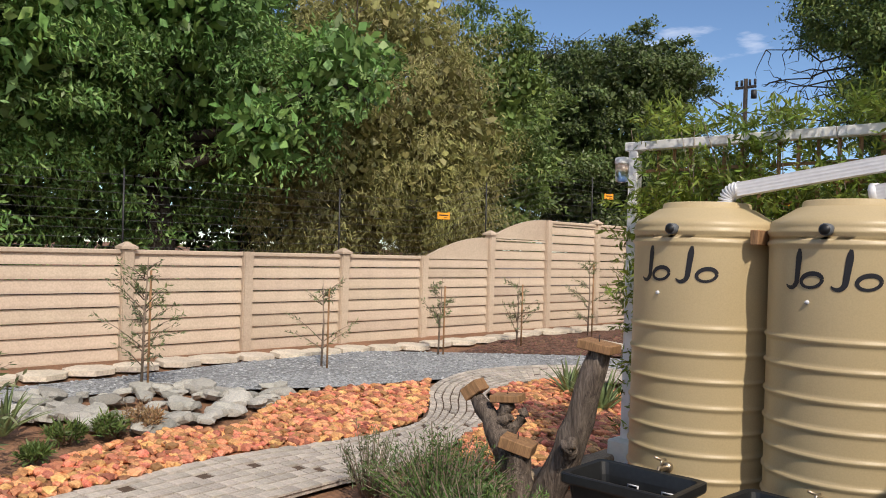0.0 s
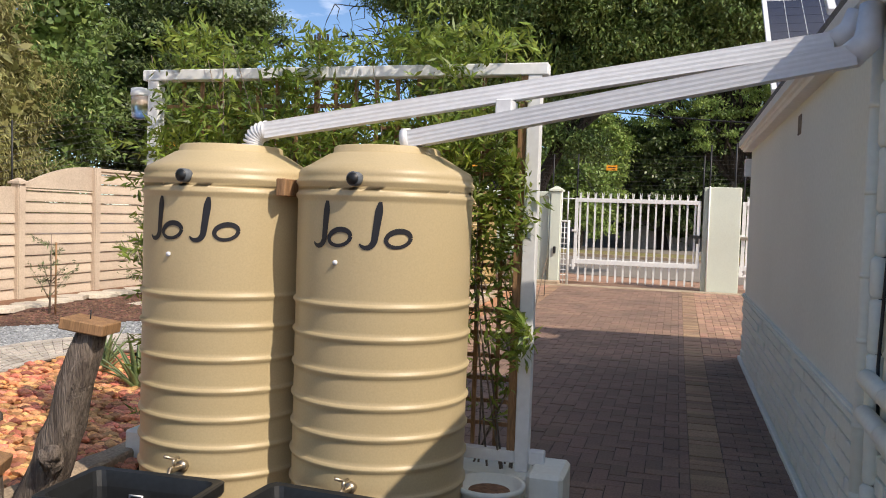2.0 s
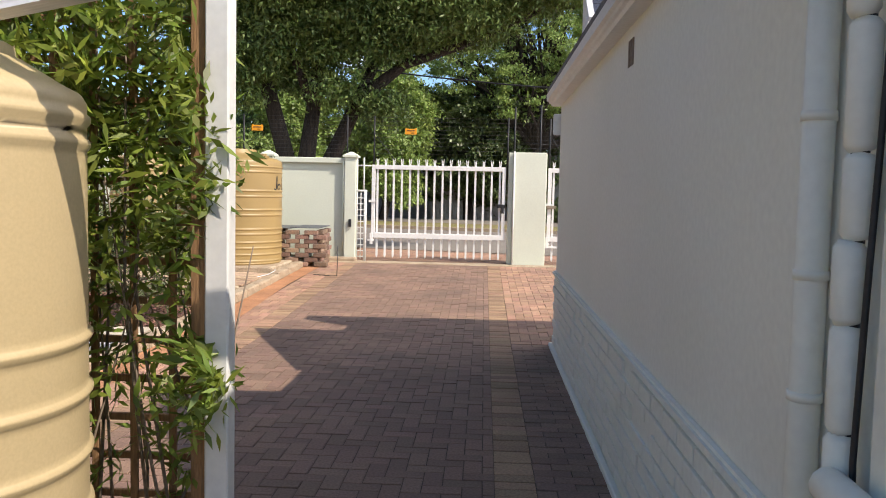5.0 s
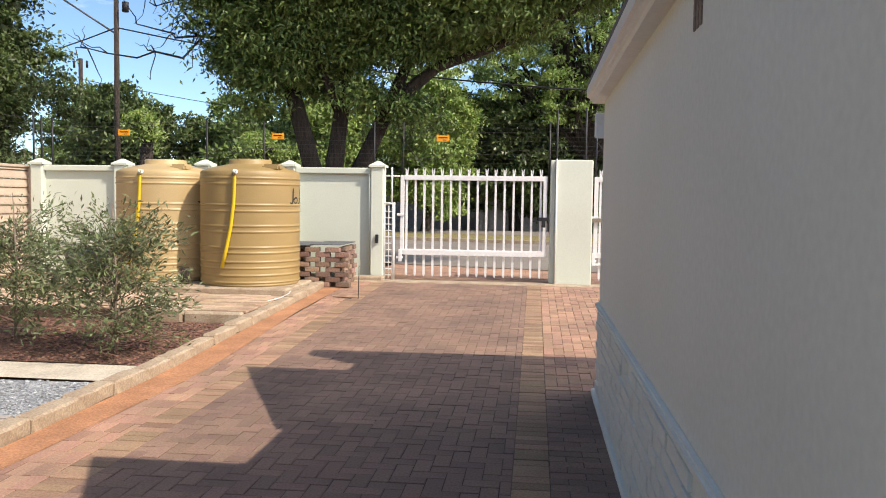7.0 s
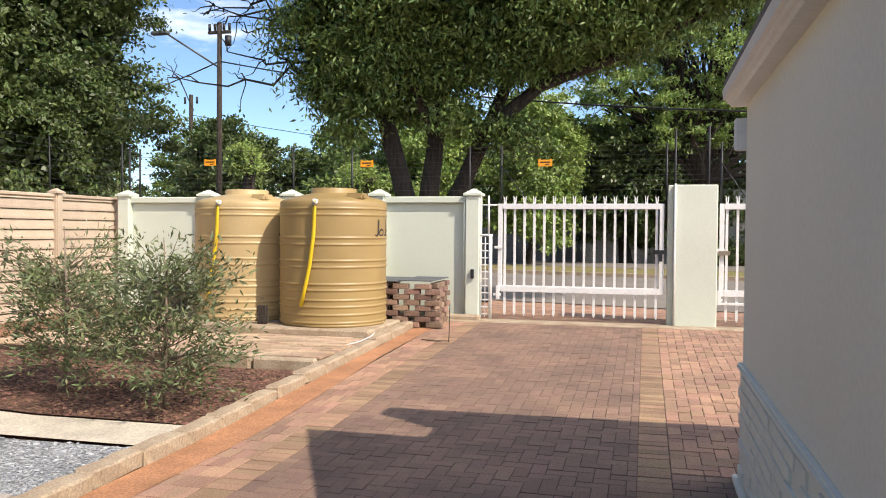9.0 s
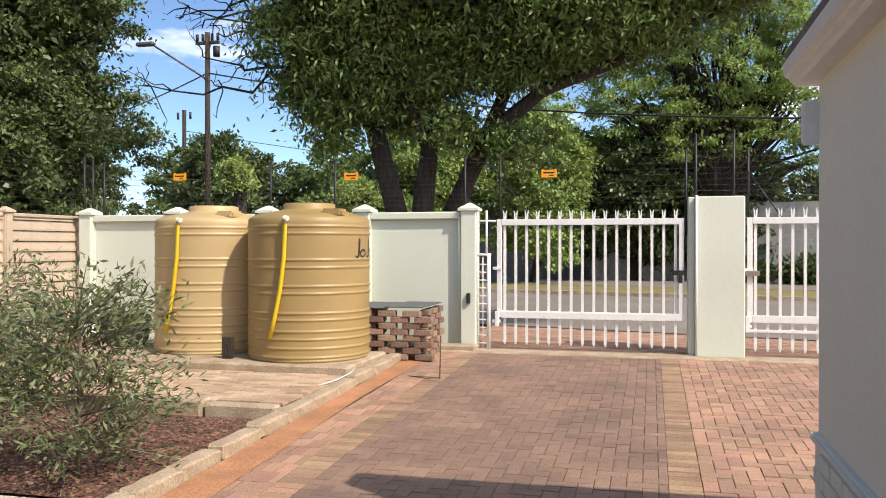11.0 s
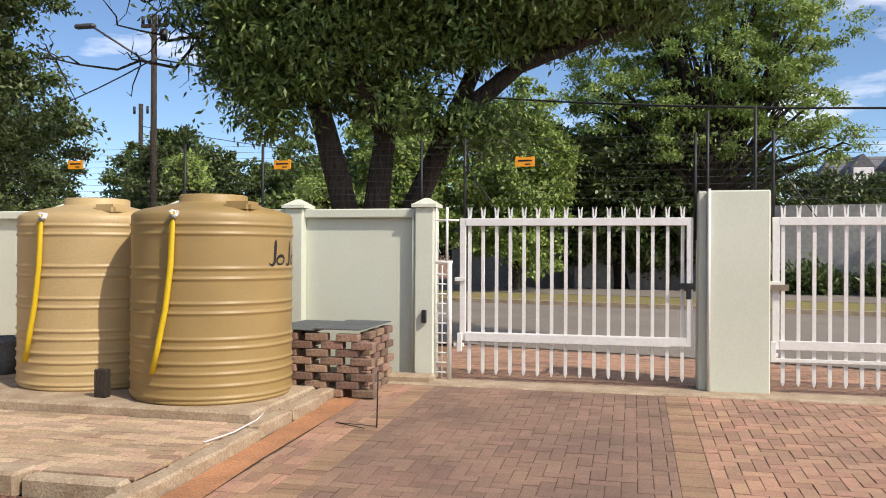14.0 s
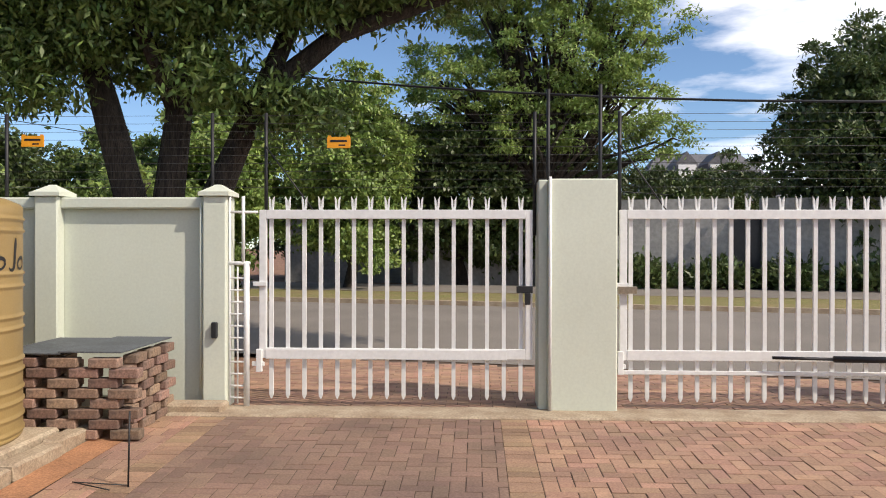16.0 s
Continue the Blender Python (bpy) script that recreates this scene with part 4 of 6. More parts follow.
def climber():
    rng = np.random.default_rng(5)
    c = part("climbing_plant", None); tagged(c, "dense yellow-green bamboo-leaved climber on the trellis", "climber")
    stems = []
    for i in range(46):
        x = rng.uniform(-2.85, -0.62); z1 = rng.uniform(1.2, 2.45); y = TY + rng.uniform(-0.06, 0.1)
        stems.append(([(x, y, 0.2), (x + rng.normal() * 0.08, y + rng.normal() * 0.03, z1 * 0.5), (x + rng.normal() * 0.15, y + rng.normal() * 0.05, z1)], [0.006, 0.005, 0.002]))
    tubes("stems", stems, "twig", 5, c)
    pts, drs = [], []
    for i in range(3300):
        u = rng.random()
        x = rng.uniform(-2.9, -0.62)
        z = 0.3 + 2.0 * rng.random() ** 0.62
        if z < 1.15 and rng.random() < (0.55 if x > -1.2 else 0.4):
            continue
        if z > 2.05:
            z += rng.random() * 0.13 * (1 + 0.6 * math.sin(x * 4.1) + 0.4 * math.sin(x * 9))
        y = TY + rng.normal() * (0.07 + 0.06 * (z > 1.7))
        if i % 12 == 0:
            x = -0.66 + min(0.13, abs(rng.normal()) * 0.06); z = rng.uniform(0.85, 1.5)
        tw = rng.normal(size=3) * np.array((1, 0.8, 0.6)) + np.array((0, -0.25, 0.1 + 0.6 * (z > 2.05)))
        tw /= np.linalg.norm(tw); n = rng.integers(7, 13)
        for k in range(n):
            pts.append(np.array((x, y, z)) + tw * 0.13 * k / n + rng.normal(size=3) * 0.008)
            drs.append(tw * 0.8 + rng.normal(size=3) * 0.6 + np.array((0, 0, -0.15)))
    pts, drs = np.array(pts), np.array(drs)
    bare = ((pts[:, 2] > 2.14) & (pts[:, 2] < 2.3) & (pts[:, 1] < TY + 0.03) & (np.sin(pts[:, 0] * 7.3) > -0.35)) | ((pts[:, 0] < -2.76) & (pts[:, 2] > 1.9))
    keep = ~bare & (pts[:, 0] < -0.68 + 0.06 * np.sin(pts[:, 2] * 9))
    drs[:, 0] -= 0.5 * (pts[:, 0] > -0.75)
    pts, drs = pts[keep], drs[keep]
    part("leaves", leaves_mesh("climber_leaves", pts, drs, 0.068, 0.0165, "leaf_bamboo", rng), c)


climber()

# ---- troughs, pot, sculpted log ----
def trough(m):
    t = part("plastic_trough", None); t.matrix_basis = m; tagged(t, "black plastic trough under a tank tap", "trough", "black troughs")
    def ring(x, y, z, r=0.04):
        pts = []
        for cx, cy, a0 in ((x - r, y - r, 0), (-x + r, y - r, 90), (-x + r, -y + r, 180), (x - r, -y + r, 270)):
            for k in range(4):
                a = radians(a0 + 30 * k); pts.append((cx + r * math.cos(a), cy + r * math.sin(a), z))
        return pts
    rs = [ring(0.25, 0.15, 0.0), ring(0.285, 0.185, 0.27), ring(0.315, 0.21, 0.275), ring(0.32, 0.215, 0.285), ring(0.32, 0.215, 0.325), ring(0.31, 0.205, 0.33), ring(0.285, 0.18, 0.325), ring(0.27, 0.165, 0.26), ring(0.24, 0.14, 0.02)]
    v = [p for r in rs for p in r]; n = 16; f = [tuple(range(n))[::-1], tuple(range((len(rs) - 1) * n, len(rs) * n))]
    for i in range(len(rs) - 1):
        f += [(i * n + k, i * n + (k + 1) % n, (i + 1) * n + (k + 1) % n, (i + 1) * n + k) for k in range(n)]
    part("tub", mesh_of("trough_tub", v, f, "black"), t)
    tubes("handle", [([(x - 0.03, 0.14, 0.18), (x - 0.03, 0.155, 0.235), (x + 0.03, 0.155, 0.235), (x + 0.03, 0.14, 0.18)], 0.006) for x in (-0.08, 0.12)], "pvc", 6, t)
    return t


tr = trough(pose(-2.06, 3.80, 0, 0, 0, 3))
copy_thing(tr, pose(-1.27, 3.86, 0, 0, 0, -4))
pot = part("plant_pot", None); tagged(pot, "round white plant pot with soil and moss", "plant pot"); pot.location = (-0.76, 4.72, 0)
lathe("shell", [(0.10, 0), (0.13, 0.1), (0.155, 0.2), (0.17, 0.205), (0.172, 0.225), (0.15, 0.225), (0.145, 0.19)], "housewall", 40, pot)
lathe("earth", [(0.146, 0.185), (0.10, 0.19), (0.04, 0.196)], "soil", 24, pot)


def log_stand():
    g = part("log_stand", None); tagged(g, "weathered forked log with wooden blocks on its ends", "log sculpture")
    rng = random.Random(3)
    def limb(a, b, r0, r1, bend):
        pts, rad = [], []
        for i in range(11):
            u = i / 10; p = Vector(a).lerp(Vector(b), u) + Vector(bend) * math.sin(u * math.pi)
            pts.append(p + Vector((rng.uniform(-1, 1), rng.uniform(-1, 1), 0)) * 0.009); rad.append(0.76 * (r0 + (r1 - r0) * u) + rng.uniform(-0.006, 0.009))
        return pts, rad
    ls = [limb((-2.74, 3.92, -0.03), (-2.37, 3.92, 0.94), 0.13, 0.075, (0.03, 0, -0.02)),
          limb((-2.90, 3.90, -0.03), (-3.25, 3.90, 0.56), 0.12, 0.06, (0.06, 0, 0)),
          limb((-3.06, 3.92, 0.34), (-3.04, 3.95, 0.55), 0.07, 0.055, (0, 0, 0)),
          limb((-3.05, 3.95, 0.35), (-2.95, 4.02, 0.5), 0.05, 0.04, (0.02, 0, 0)),
          limb((-2.84, 3.86, -0.03), (-2.86, 3.84, 0.30), 0.12, 0.09, (0, 0, 0)),
          limb((-2.50, 3.86, 0.36), (-2.47, 3.80, 0.43), 0.06, 0.045, (0, 0, 0))]
    v, f = [], []
    for pts, rad in ls:
        a, b = tube_data(pts, rad, 12); o = len(v)
        for i, p in enumerate(a):
            k = 1 + 0.10 * math.sin((i % 12) * 2.4) + 0.05 * math.sin(i * 1.7)
            c = pts[i // 12]; v.append(c + (p - c) * k)
        f += [tuple(j + o for j in q) for q in b]
    part("log", mesh_of("log", v, f, "wood", True), g)
    for (x, y, z), (a, b, c), s in (((-2.37, 3.92, 0.965), (0, 8, 10), (0.2, 0.16, 0.05)), ((-3.27, 3.90, 0.60), (0, -38, 15), (0.13, 0.13, 0.08)), ((-3.04, 3.95, 0.575), (0, -5, 20), (0.19, 0.14, 0.045)), ((-2.86, 3.84, 0.335), (0, 14, 25), (0.2, 0.16, 0.07))):
        bm = bmesh.new(); add_box(bm, -s[0] / 2, -s[1] / 2, -s[2] / 2, s[0] / 2, s[1] / 2, s[2] / 2); bmesh.ops.bevel(bm, geom=bm.edges[:], offset=0.005, segments=1, affect='EDGES')
        part("block", bm_mesh("wood_block", bm, "plank"), g, pose(x, y, z, a, b, c))
    tubes("nail", [([(x, y, z), (x + 0.003, y, z + 0.05)], 0.003) for x, y, z in ((-2.37, 3.92, 0.98), (-3.04, 3.95, 0.59), (-2.86, 3.84, 0.36))], "dark", 5, g)


log_stand()

# ---- big tanks by the front wall ----
def big_tank(x, y, z, mat, turn=0):
    t = part("large_water_tank", None); tagged(t, "large mustard ribbed plastic water tank with yellow hose", "water tank", "large water tanks")
    r = 0.70; prof = [(r - 0.02, 0), (r, 0.03)]
    for zz in (0.06, 0.16, 0.26, 0.345, 0.47, 0.545, 0.76, 0.84, 1.045, 1.13, 1.42, 1.50):
        prof += [(r, zz - 0.03), (r, zz - 0.016), (r + 0.011, zz - 0.005), (r + 0.011, zz + 0.004), (r, zz + 0.014), (r, zz + 0.028)]
    prof += [(r, 1.58), (r - 0.02, 1.605), (r - 0.10, 1.64), (0.32, 1.70), (0.30, 1.71), (0.30, 1.765), (0.285, 1.775), (0.0, 1.778)]
    lathe("body", prof, mat, 80, t)
    bm = bmesh.new(); add_box(bm, 0.3, -0.42, 1.60, 0.56, -0.16, 1.70); bmesh.ops.bevel(bm, geom=bm.edges[:], offset=0.03, segments=2, affect='EDGES')
    part("lid_boss", bm_mesh("lid_boss", bm, mat), t)
    a = radians(-87)
    c, s = math.cos(a), math.sin(a)
    def rad(q, zz):
        return (q * c, q * s, zz)
    def low(turned, zz):
        return ((r + 0.045) * math.cos(a - turned), (r + 0.045) * math.sin(a - turned), zz)
    tubes("hose", [([rad(r - 0.02, 1.575), rad(r + 0.04, 1.575), rad(r + 0.05, 1.51), low(0.02, 1.15), low(0.08, 0.8), low(0.17, 0.5), low(0.25, 0.27)], 0.024)], "yellow", 10, t)
    tubes("hose_elbow", [([rad(r - 0.03, 1.58), rad(r + 0.045, 1.585), rad(r + 0.05, 1.545)], 0.032)], "pvc", 10, t)
    emblem(t, r, 1.26, radians(89), 1.1)
    t.matrix_basis = pose(x, y, z, 0, 0, turn); return t


big_tank(-3.81, 15.50, 0.285, "bigtank")
big_tank(-5.24, 15.82, 0.285, "bigtank_pale", -6)
tagged(boxes("tank_slab", [(-7.1, 14.72, 0.1, -3.04, 16.05, 0.286), (-7.0, 16.06, 0.1, -3.05, 17.2, 0.212)], "concrete", 0.02), "worn concrete slab under the large tanks", "slab", kind="structure")
tagged(boxes("wall_block", [(-4.66, 14.98, 0.285, -4.54, 15.06, 0.53)], "bark", 0.01), "dark timber offcut leaning between the large tanks", "block")


def garden_pot(x, y, r, h, tray):
    p = part("garden_pot", None); tagged(p, "round weathered grey concrete pot beside the tanks", "plant pot", "pots by the tanks")
    lathe("shell", [(r * 0.72, 0), (r * 0.95, h * 0.45), (r, h * 0.8), (r * 1.06, h * 0.82), (r * 1.06, h), (r * 0.93, h), (r * 0.9, h * 0.8), (r * 0.5, h * 0.78)], "slate", 32, p)
    p.location = (x, y, 0.285)
    if tray:
        q = boxes("seed_tray", [(x - 0.17, y - 0.12, 0.285 + h, x + 0.17, y + 0.12, 0.335 + h)], "black", 0.012); tagged(q, "black plastic tray resting on a pot", "tray")


garden_pot(-6.42, 15.95, 0.16, 0.38, False)
garden_pot(-6.78, 16.0, 0.17, 0.36, True)


def brick_stack():
    g = part("brick_stack", None); tagged(g, "honeycomb stack of old brown bricks", "brick stack")
    bm = bmesh.new(); add_box(bm, -0.11, -0.052, -0.035, 0.11, 0.052, 0.035); bmesh.ops.bevel(bm, geom=bm.edges[:], offset=0.006, segments=1, affect='EDGES')
    me = bm_mesh("stack_brick", bm, "brick"); r = random.Random(8)
    for row in range(8):
        z = 0.215 + row * 0.075
        for i in range(3):
            x = -3.22 + i * 0.31 - (0.155 if row % 2 else 0)
            if x > -3.6:
                part("brick", me, g, pose(x + r.uniform(-0.008, 0.008), 16.16 + r.uniform(-0.01, 0.01), z, 0, 0, r.uniform(-3, 3)))
        for i in range(3):
            y = 16.28 + i * 0.31 + (0.155 if row % 2 else 0.0)
            part("brick", me, g, pose(-2.66 + r.uniform(-0.012, 0.012), y, z, 0, 0, 90 + r.uniform(-3, 3)))
            part("brick", me, g, pose(-3.45 + r.uniform(-0.012, 0.012), y, z, 0, 0, 90 + r.uniform(-3, 3)))
    for i, (x0, x1, z) in enumerate(((-3.6, -3.08, 0.80), (-3.1, -2.62, 0.813))):
        s = boxes("roof_sheet", [(x0, 16.12, z, x1, 17.12, z + 0.012)], "slate", 0.002); tagged(s, "dark flat sheet laid over the brick stack", "sheet", "dark sheets")


brick_stack()
tubes_rod = tubes("steel_rod", [([(-2.13, 15.1, 0.12), (-2.12, 15.1, 0.6)], 0.006), ([(-2.13, 15.1, 0.15), (-2.5, 15.15, 0.15), (-2.2, 15.0, 0.15)], 0.004)], "dark", 5)
tagged(tubes_rod, "thin rusty steel rod stuck in the paving", "rod")
tagged(tubes("garden_hose", [([(-3.05, 14.0, 0.215), (-2.98, 14.3, 0.225), (-2.99, 14.7, 0.235), (-3.06, 15.0, 0.24), (-3.10, 15.05, 0.24)], 0.006)], "pvc", 8), "pale hose lying on the kerb", "hose")

# ---- kerb ----
def drive_kerb():
    k = part("kerb", None); tagged(k, "rough concrete garden kerb along the driveway", "kerb", kind="structure")
    r = random.Random(2); y = -1.0
    while y < 16.6:
        l = r.uniform(0.45, 0.62)
        bm = bmesh.new(); v = add_box(bm, -0.075, 0.004, -0.12, 0.075, l - 0.004, 0.0)
        bmesh.ops.bevel(bm, geom=bm.edges[:], offset=0.016, segments=1, affect='EDGES')
        bmesh.ops.subdivide_edges(bm, edges=[e for e in bm.edges if abs(e.verts[0].co.y - e.verts[1].co.y) > 0.2], cuts=3)
        for q in bm.verts:
            q.co += Vector((r.uniform(-1, 1), 0, r.uniform(-1, 1))) * 0.006
        part("kerb_stone", bm_mesh("kerb_stone", bm, "concrete"), k, pose(-2.95 + r.uniform(-0.01, 0.01), y, gz(y) + 0.105 + r.uniform(-0.01, 0.008), 0, 0, r.uniform(-1, 1))); y += l


drive_kerb()
tagged(boxes("slab_edge", [(-4.6, 13.0, 0.05, -3.75, 13.22, 0.215), (-3.73, 13.02, 0.05, -3.05, 13.16, 0.19)], "concrete", 0.02), "broken concrete edging at the brick slab", "edging", kind="structure")

# ---- garden stones ----
def stone_verts(r, sub=1, squash=0.7):
    bm = bmesh.new(); bmesh.ops.create_icosphere(bm, subdivisions=sub, radius=1.0)
    for v in bm.verts:
        v.co *= r.uniform(0.72, 1.15); v.co.z *= squash
    v = np.array([q.co[:] for q in bm.verts]); f = [[q.index for q in p.verts] for p in bm.faces]; bm.free(); return v, f


def red_stones():
    r = random.Random(6); shapes = [stone_verts(r) for _ in range(8)]
    for poly, n, nm in ((RED_L, 1900, "red_stones"), (RED_R, 1900, "red_stones_2")):
        xs = [p[0] for p in poly]; ys = [p[1] for p in poly]; V, F, o, k = [], [], 0, 0
        while k < n:
            x, y = r.uniform(min(xs), max(xs)), r.uniform(min(ys), max(ys))
            if not inside(x, y, poly):
                continue
            s = r.uniform(0.022, 0.055); v, f = shapes[r.randrange(8)]
            a = r.uniform(0, 6.28); R = np.array(((math.cos(a), -math.sin(a), 0), (math.sin(a), math.cos(a), 0), (0, 0, 1)))
            V.append(v @ R.T * s * np.array((1.2, 0.9, 0.8)) + np.array((x, y, ground_z(x, y) + 0.012 + r.uniform(0, 0.03)))); F += [[i + o for i in q] for q in f]; o += len(v); k += 1
        tagged(part(nm, mesh_of(nm, np.concatenate(V), F, "red")), "bed of broken red and orange stones", "stones", kind="stuff")


red_stones()


def chips(name, poly, n, lo, hi, mat, label, seed):
    r = random.Random(seed); shapes = [stone_verts(r, 1, 0.6) for _ in range(5)]
    xs = [p[0] for p in poly]; ys = [p[1] for p in poly]; V, F, o, k = [], [], 0, 0
    while k < n:
        x, y = r.uniform(min(xs), max(xs)), r.uniform(min(ys), max(ys))
        if not inside(x, y, poly):
            continue
        s = r.uniform(lo, hi); v, f = shapes[r.randrange(5)]
        V.append(v * s * np.array((r.uniform(0.6, 1.5), r.uniform(0.6, 1.4), 0.7)) + np.array((x, y, ground_z(x, y) + 0.004))); F += [[i + o for i in q] for q in f]; o += len(v); k += 1
    tagged(part(name, mesh_of(name, np.concatenate(V), F, mat)), label, "stones", kind="stuff")


chips("gravel_chips", GRAVEL, 5000, 0.008, 0.02, "chip", "loose grey gravel chips", 21)
chips("bark_chips", [(-7.0, 10.95), (-7.0, 13), (-3.05, 12.95), (-3.05, 10.9)], 3500, 0.01, 0.028, "barkchip", "loose dark bark chips", 22)
chips("bark_chips_far", [(-7.0, 7.8), (-7.5, 9.3), (-7.4, 10.7), (-5.2, 10.7), (-6.1, 9.4)], 1500, 0.012, 0.03, "barkchip", "loose dark bark chips", 23)


def rocks():
    r = random.Random(12); shapes = []
    for i in range(6):
        v, f = stone_verts(r, 2, 0.6)
        v = np.round(v * 2.4) / 2.4 * 0.6 + v * 0.4
        shapes.append(mesh_of("rock", v, f, "rock"))
    band = [(-7.1, 2.0), (-6.9, 3.2), (-6.5, 4.3), (-6.2, 5.15), (-5.95, 4.6), (-5.6, 3.5), (-5.45, 2.85), (-6.3, 2.2)]
    k = 0
    while k < 84:
        x, y = r.uniform(-7.1, -5.4), r.uniform(2.0, 5.2)
        if inside(x, y, band):
            s = r.uniform(0.06, 0.16); ob = part("garden_rock", shapes[r.randrange(6)], None, pose(x, y, ground_z(x, y) + s * 0.15, r.uniform(-15, 15), r.uniform(-15, 15), r.uniform(0, 360)) @ Matrix.Diagonal((s, s * 0.8, s * 0.7, 1)))
            tagged(ob, "pale grey garden rock edging the gravel", "rock", "garden rocks"); k += 1
    root = part("stepping_stones", None); tagged(root, "row of cream stepping stones beside the fence", "path", kind="structure")
    for i in range(26):
        y = 1.5 + i * 0.46; a, b = r.uniform(0.2, 0.27), r.uniform(0.22, 0.25)
        bm = bmesh.new(); bmesh.ops.create_circle(bm, cap_ends=True, radius=1, segments=7)
        for v in bm.verts:
            v.co.x *= a * r.uniform(0.85, 1.15); v.co.y *= b * r.uniform(0.9, 1.2)
        e = bmesh.ops.extrude_face_region(bm, geom=bm.faces[:]); bmesh.ops.translate(bm, vec=(0, 0, 0.05), verts=[q for q in e["geom"] if isinstance(q, bmesh.types.BMVert)])
        x = -7.72 + 0.1 * math.sin(y) + r.uniform(-0.06, 0.06)
        part("stone", bm_mesh("step_stone", bm, "stone"), root, pose(x, y, ground_z(x, y) - 0.03, 0, 0, r.uniform(-10, 10)))


rocks()

# ---- plants ----
def shrub(x, y, r, h, n, mat, seed, lab, leaf, name="shrub", z0=None, jit=0.012, per=26, wide=0.2, stem=False):
    rng = np.random.default_rng(seed); z0 = ground_z(x, y) if z0 is None else z0
    g = part(name, None); tagged(g, lab, "shrub"); ln, pts, drs = [], [], []
    for i in range(n):
        a, u = rng.uniform(0, 6.283), math.sqrt(rng.random())
        tip = np.array((x + r * u * math.cos(a), y + r * u * math.sin(a), z0 + h * (1.15 - 0.6 * u) * rng.uniform(0.6, 1.2)))
        b = np.array((x + 0.3 * r * u * math.cos(a), y + 0.3 * r * u * math.sin(a), z0 - 0.02))
        if stem:
            b = np.array((x, y, z0 + rng.uniform(0.1, 0.75) * h)); tip = b + np.array((math.cos(a), math.sin(a), rng.uniform(-0.25, 0.9))) * r * rng.uniform(0.4, 1.05) * (1.15 - 0.6 * (b[2] - z0) / h)
        ln.append(([tuple(b), tuple((b + tip) / 2 + np.array((0, 0, 0.02))), tuple(tip)], [0.005, 0.004, 0.0015]))
        for k in range(per):
            t = rng.uniform(0.3, 1.0) ** 0.8; pts.append(b + (tip - b) * t + rng.normal(size=3) * jit); drs.append((tip - b) / np.linalg.norm(tip - b) * 0.8 + rng.normal(size=3) * 0.6)
    if stem:
        ln.append(([(x, y, z0 - 0.03), (x + 0.03, y, z0 + h * 0.5), (x, y, z0 + h)], [0.02, 0.014, 0.004]))
    tubes("stems", ln, "twig", 4, g)
    part("leaves", leaves_mesh("shrub_leaves", np.array(pts), np.array(drs), leaf, leaf * wide, mat, rng), g)


def sapling(x, y, h, seed, n=260, mat="leaf_grey", stake=True, spread=0.3, leaf=0.05, lab="young olive sapling tied to a stake", z0=None):
    rng = np.random.default_rng(seed); z0 = ground_z(x, y) if z0 is None else z0
    g = part("sapling", None); tagged(g, lab, "young tree", "garden saplings")
    ln = [([(x, y, z0 - 0.03), (x + 0.02, y, z0 + h * 0.5), (x + rng.normal() * 0.04, y, z0 + h)], [0.014, 0.011, 0.003])]
    pts, drs = [], []
    for i in range(max(10, n // 14)):
        t = rng.uniform(0.18, 1.0); a = rng.uniform(0, 6.283)
        p0 = np.array((x, y, z0 + t * h * 0.9)); d = np.array((math.cos(a), math.sin(a), rng.uniform(0.1, 1.0))) * spread * (1.15 - 0.75 * t) * rng.uniform(0.5, 1.4)
        ln.append(([tuple(p0), tuple(p0 + d * 0.5 + np.array((0, 0, 0.02))), tuple(p0 + d)], [0.006, 0.004, 0.0015]))
        for k in range(26):
            u = rng.uniform(0.1, 1.0); pts.append(p0 + d * u + rng.normal(size=3) * 0.012); drs.append(d / np.linalg.norm(d) + rng.normal(size=3) * 0.7)
    tubes("twigs", ln, "twig", 5, g)
    part("leaves", leaves_mesh("sapling_leaves", np.array(pts), np.array(drs), leaf, leaf * 0.24, mat, rng), g)
    if stake:
        tubes("stake", [([(x + 0.06, y + 0.03, z0 - 0.03), (x + 0.06, y + 0.03, z0 + h * 0.9)], 0.011)], "plank", 6, g)
    return g


for i, (x, y, h, n) in enumerate(((-6.8, 3.4, 1.18, 520), (-6.95, 5.5, 0.95, 120), (-7.0, 7.35, 0.95, 260), (-7.05, 8.95, 0.95, 260), (-7.2, 10.9, 1.3, 300), (-7.4, 12.4, 1.5, 420))):
    sapling(x, y, h, 30 + i, int(n * 0.8), spread=0.36, leaf=0.055)
shrub(-3.65, 11.3, 0.8, 1.42, 120, "leaf_grey", 50, "bushy grey-green olive shrub in mulch", 0.075, "olive_shrub", jit=0.05, per=42, wide=0.24, stem=True)
shrub(-4.85, 11.6, 0.78, 1.5, 110, "leaf_grey", 51, "bushy grey-green olive shrub in mulch", 0.075, "olive_shrub", jit=0.05, per=42, wide=0.24, stem=True)
sapling(-4.9, 1.35, 1.45, 52, 500, stake=False, spread=0.42, leaf=0.07, lab="leafy olive sapling at the garden edge")


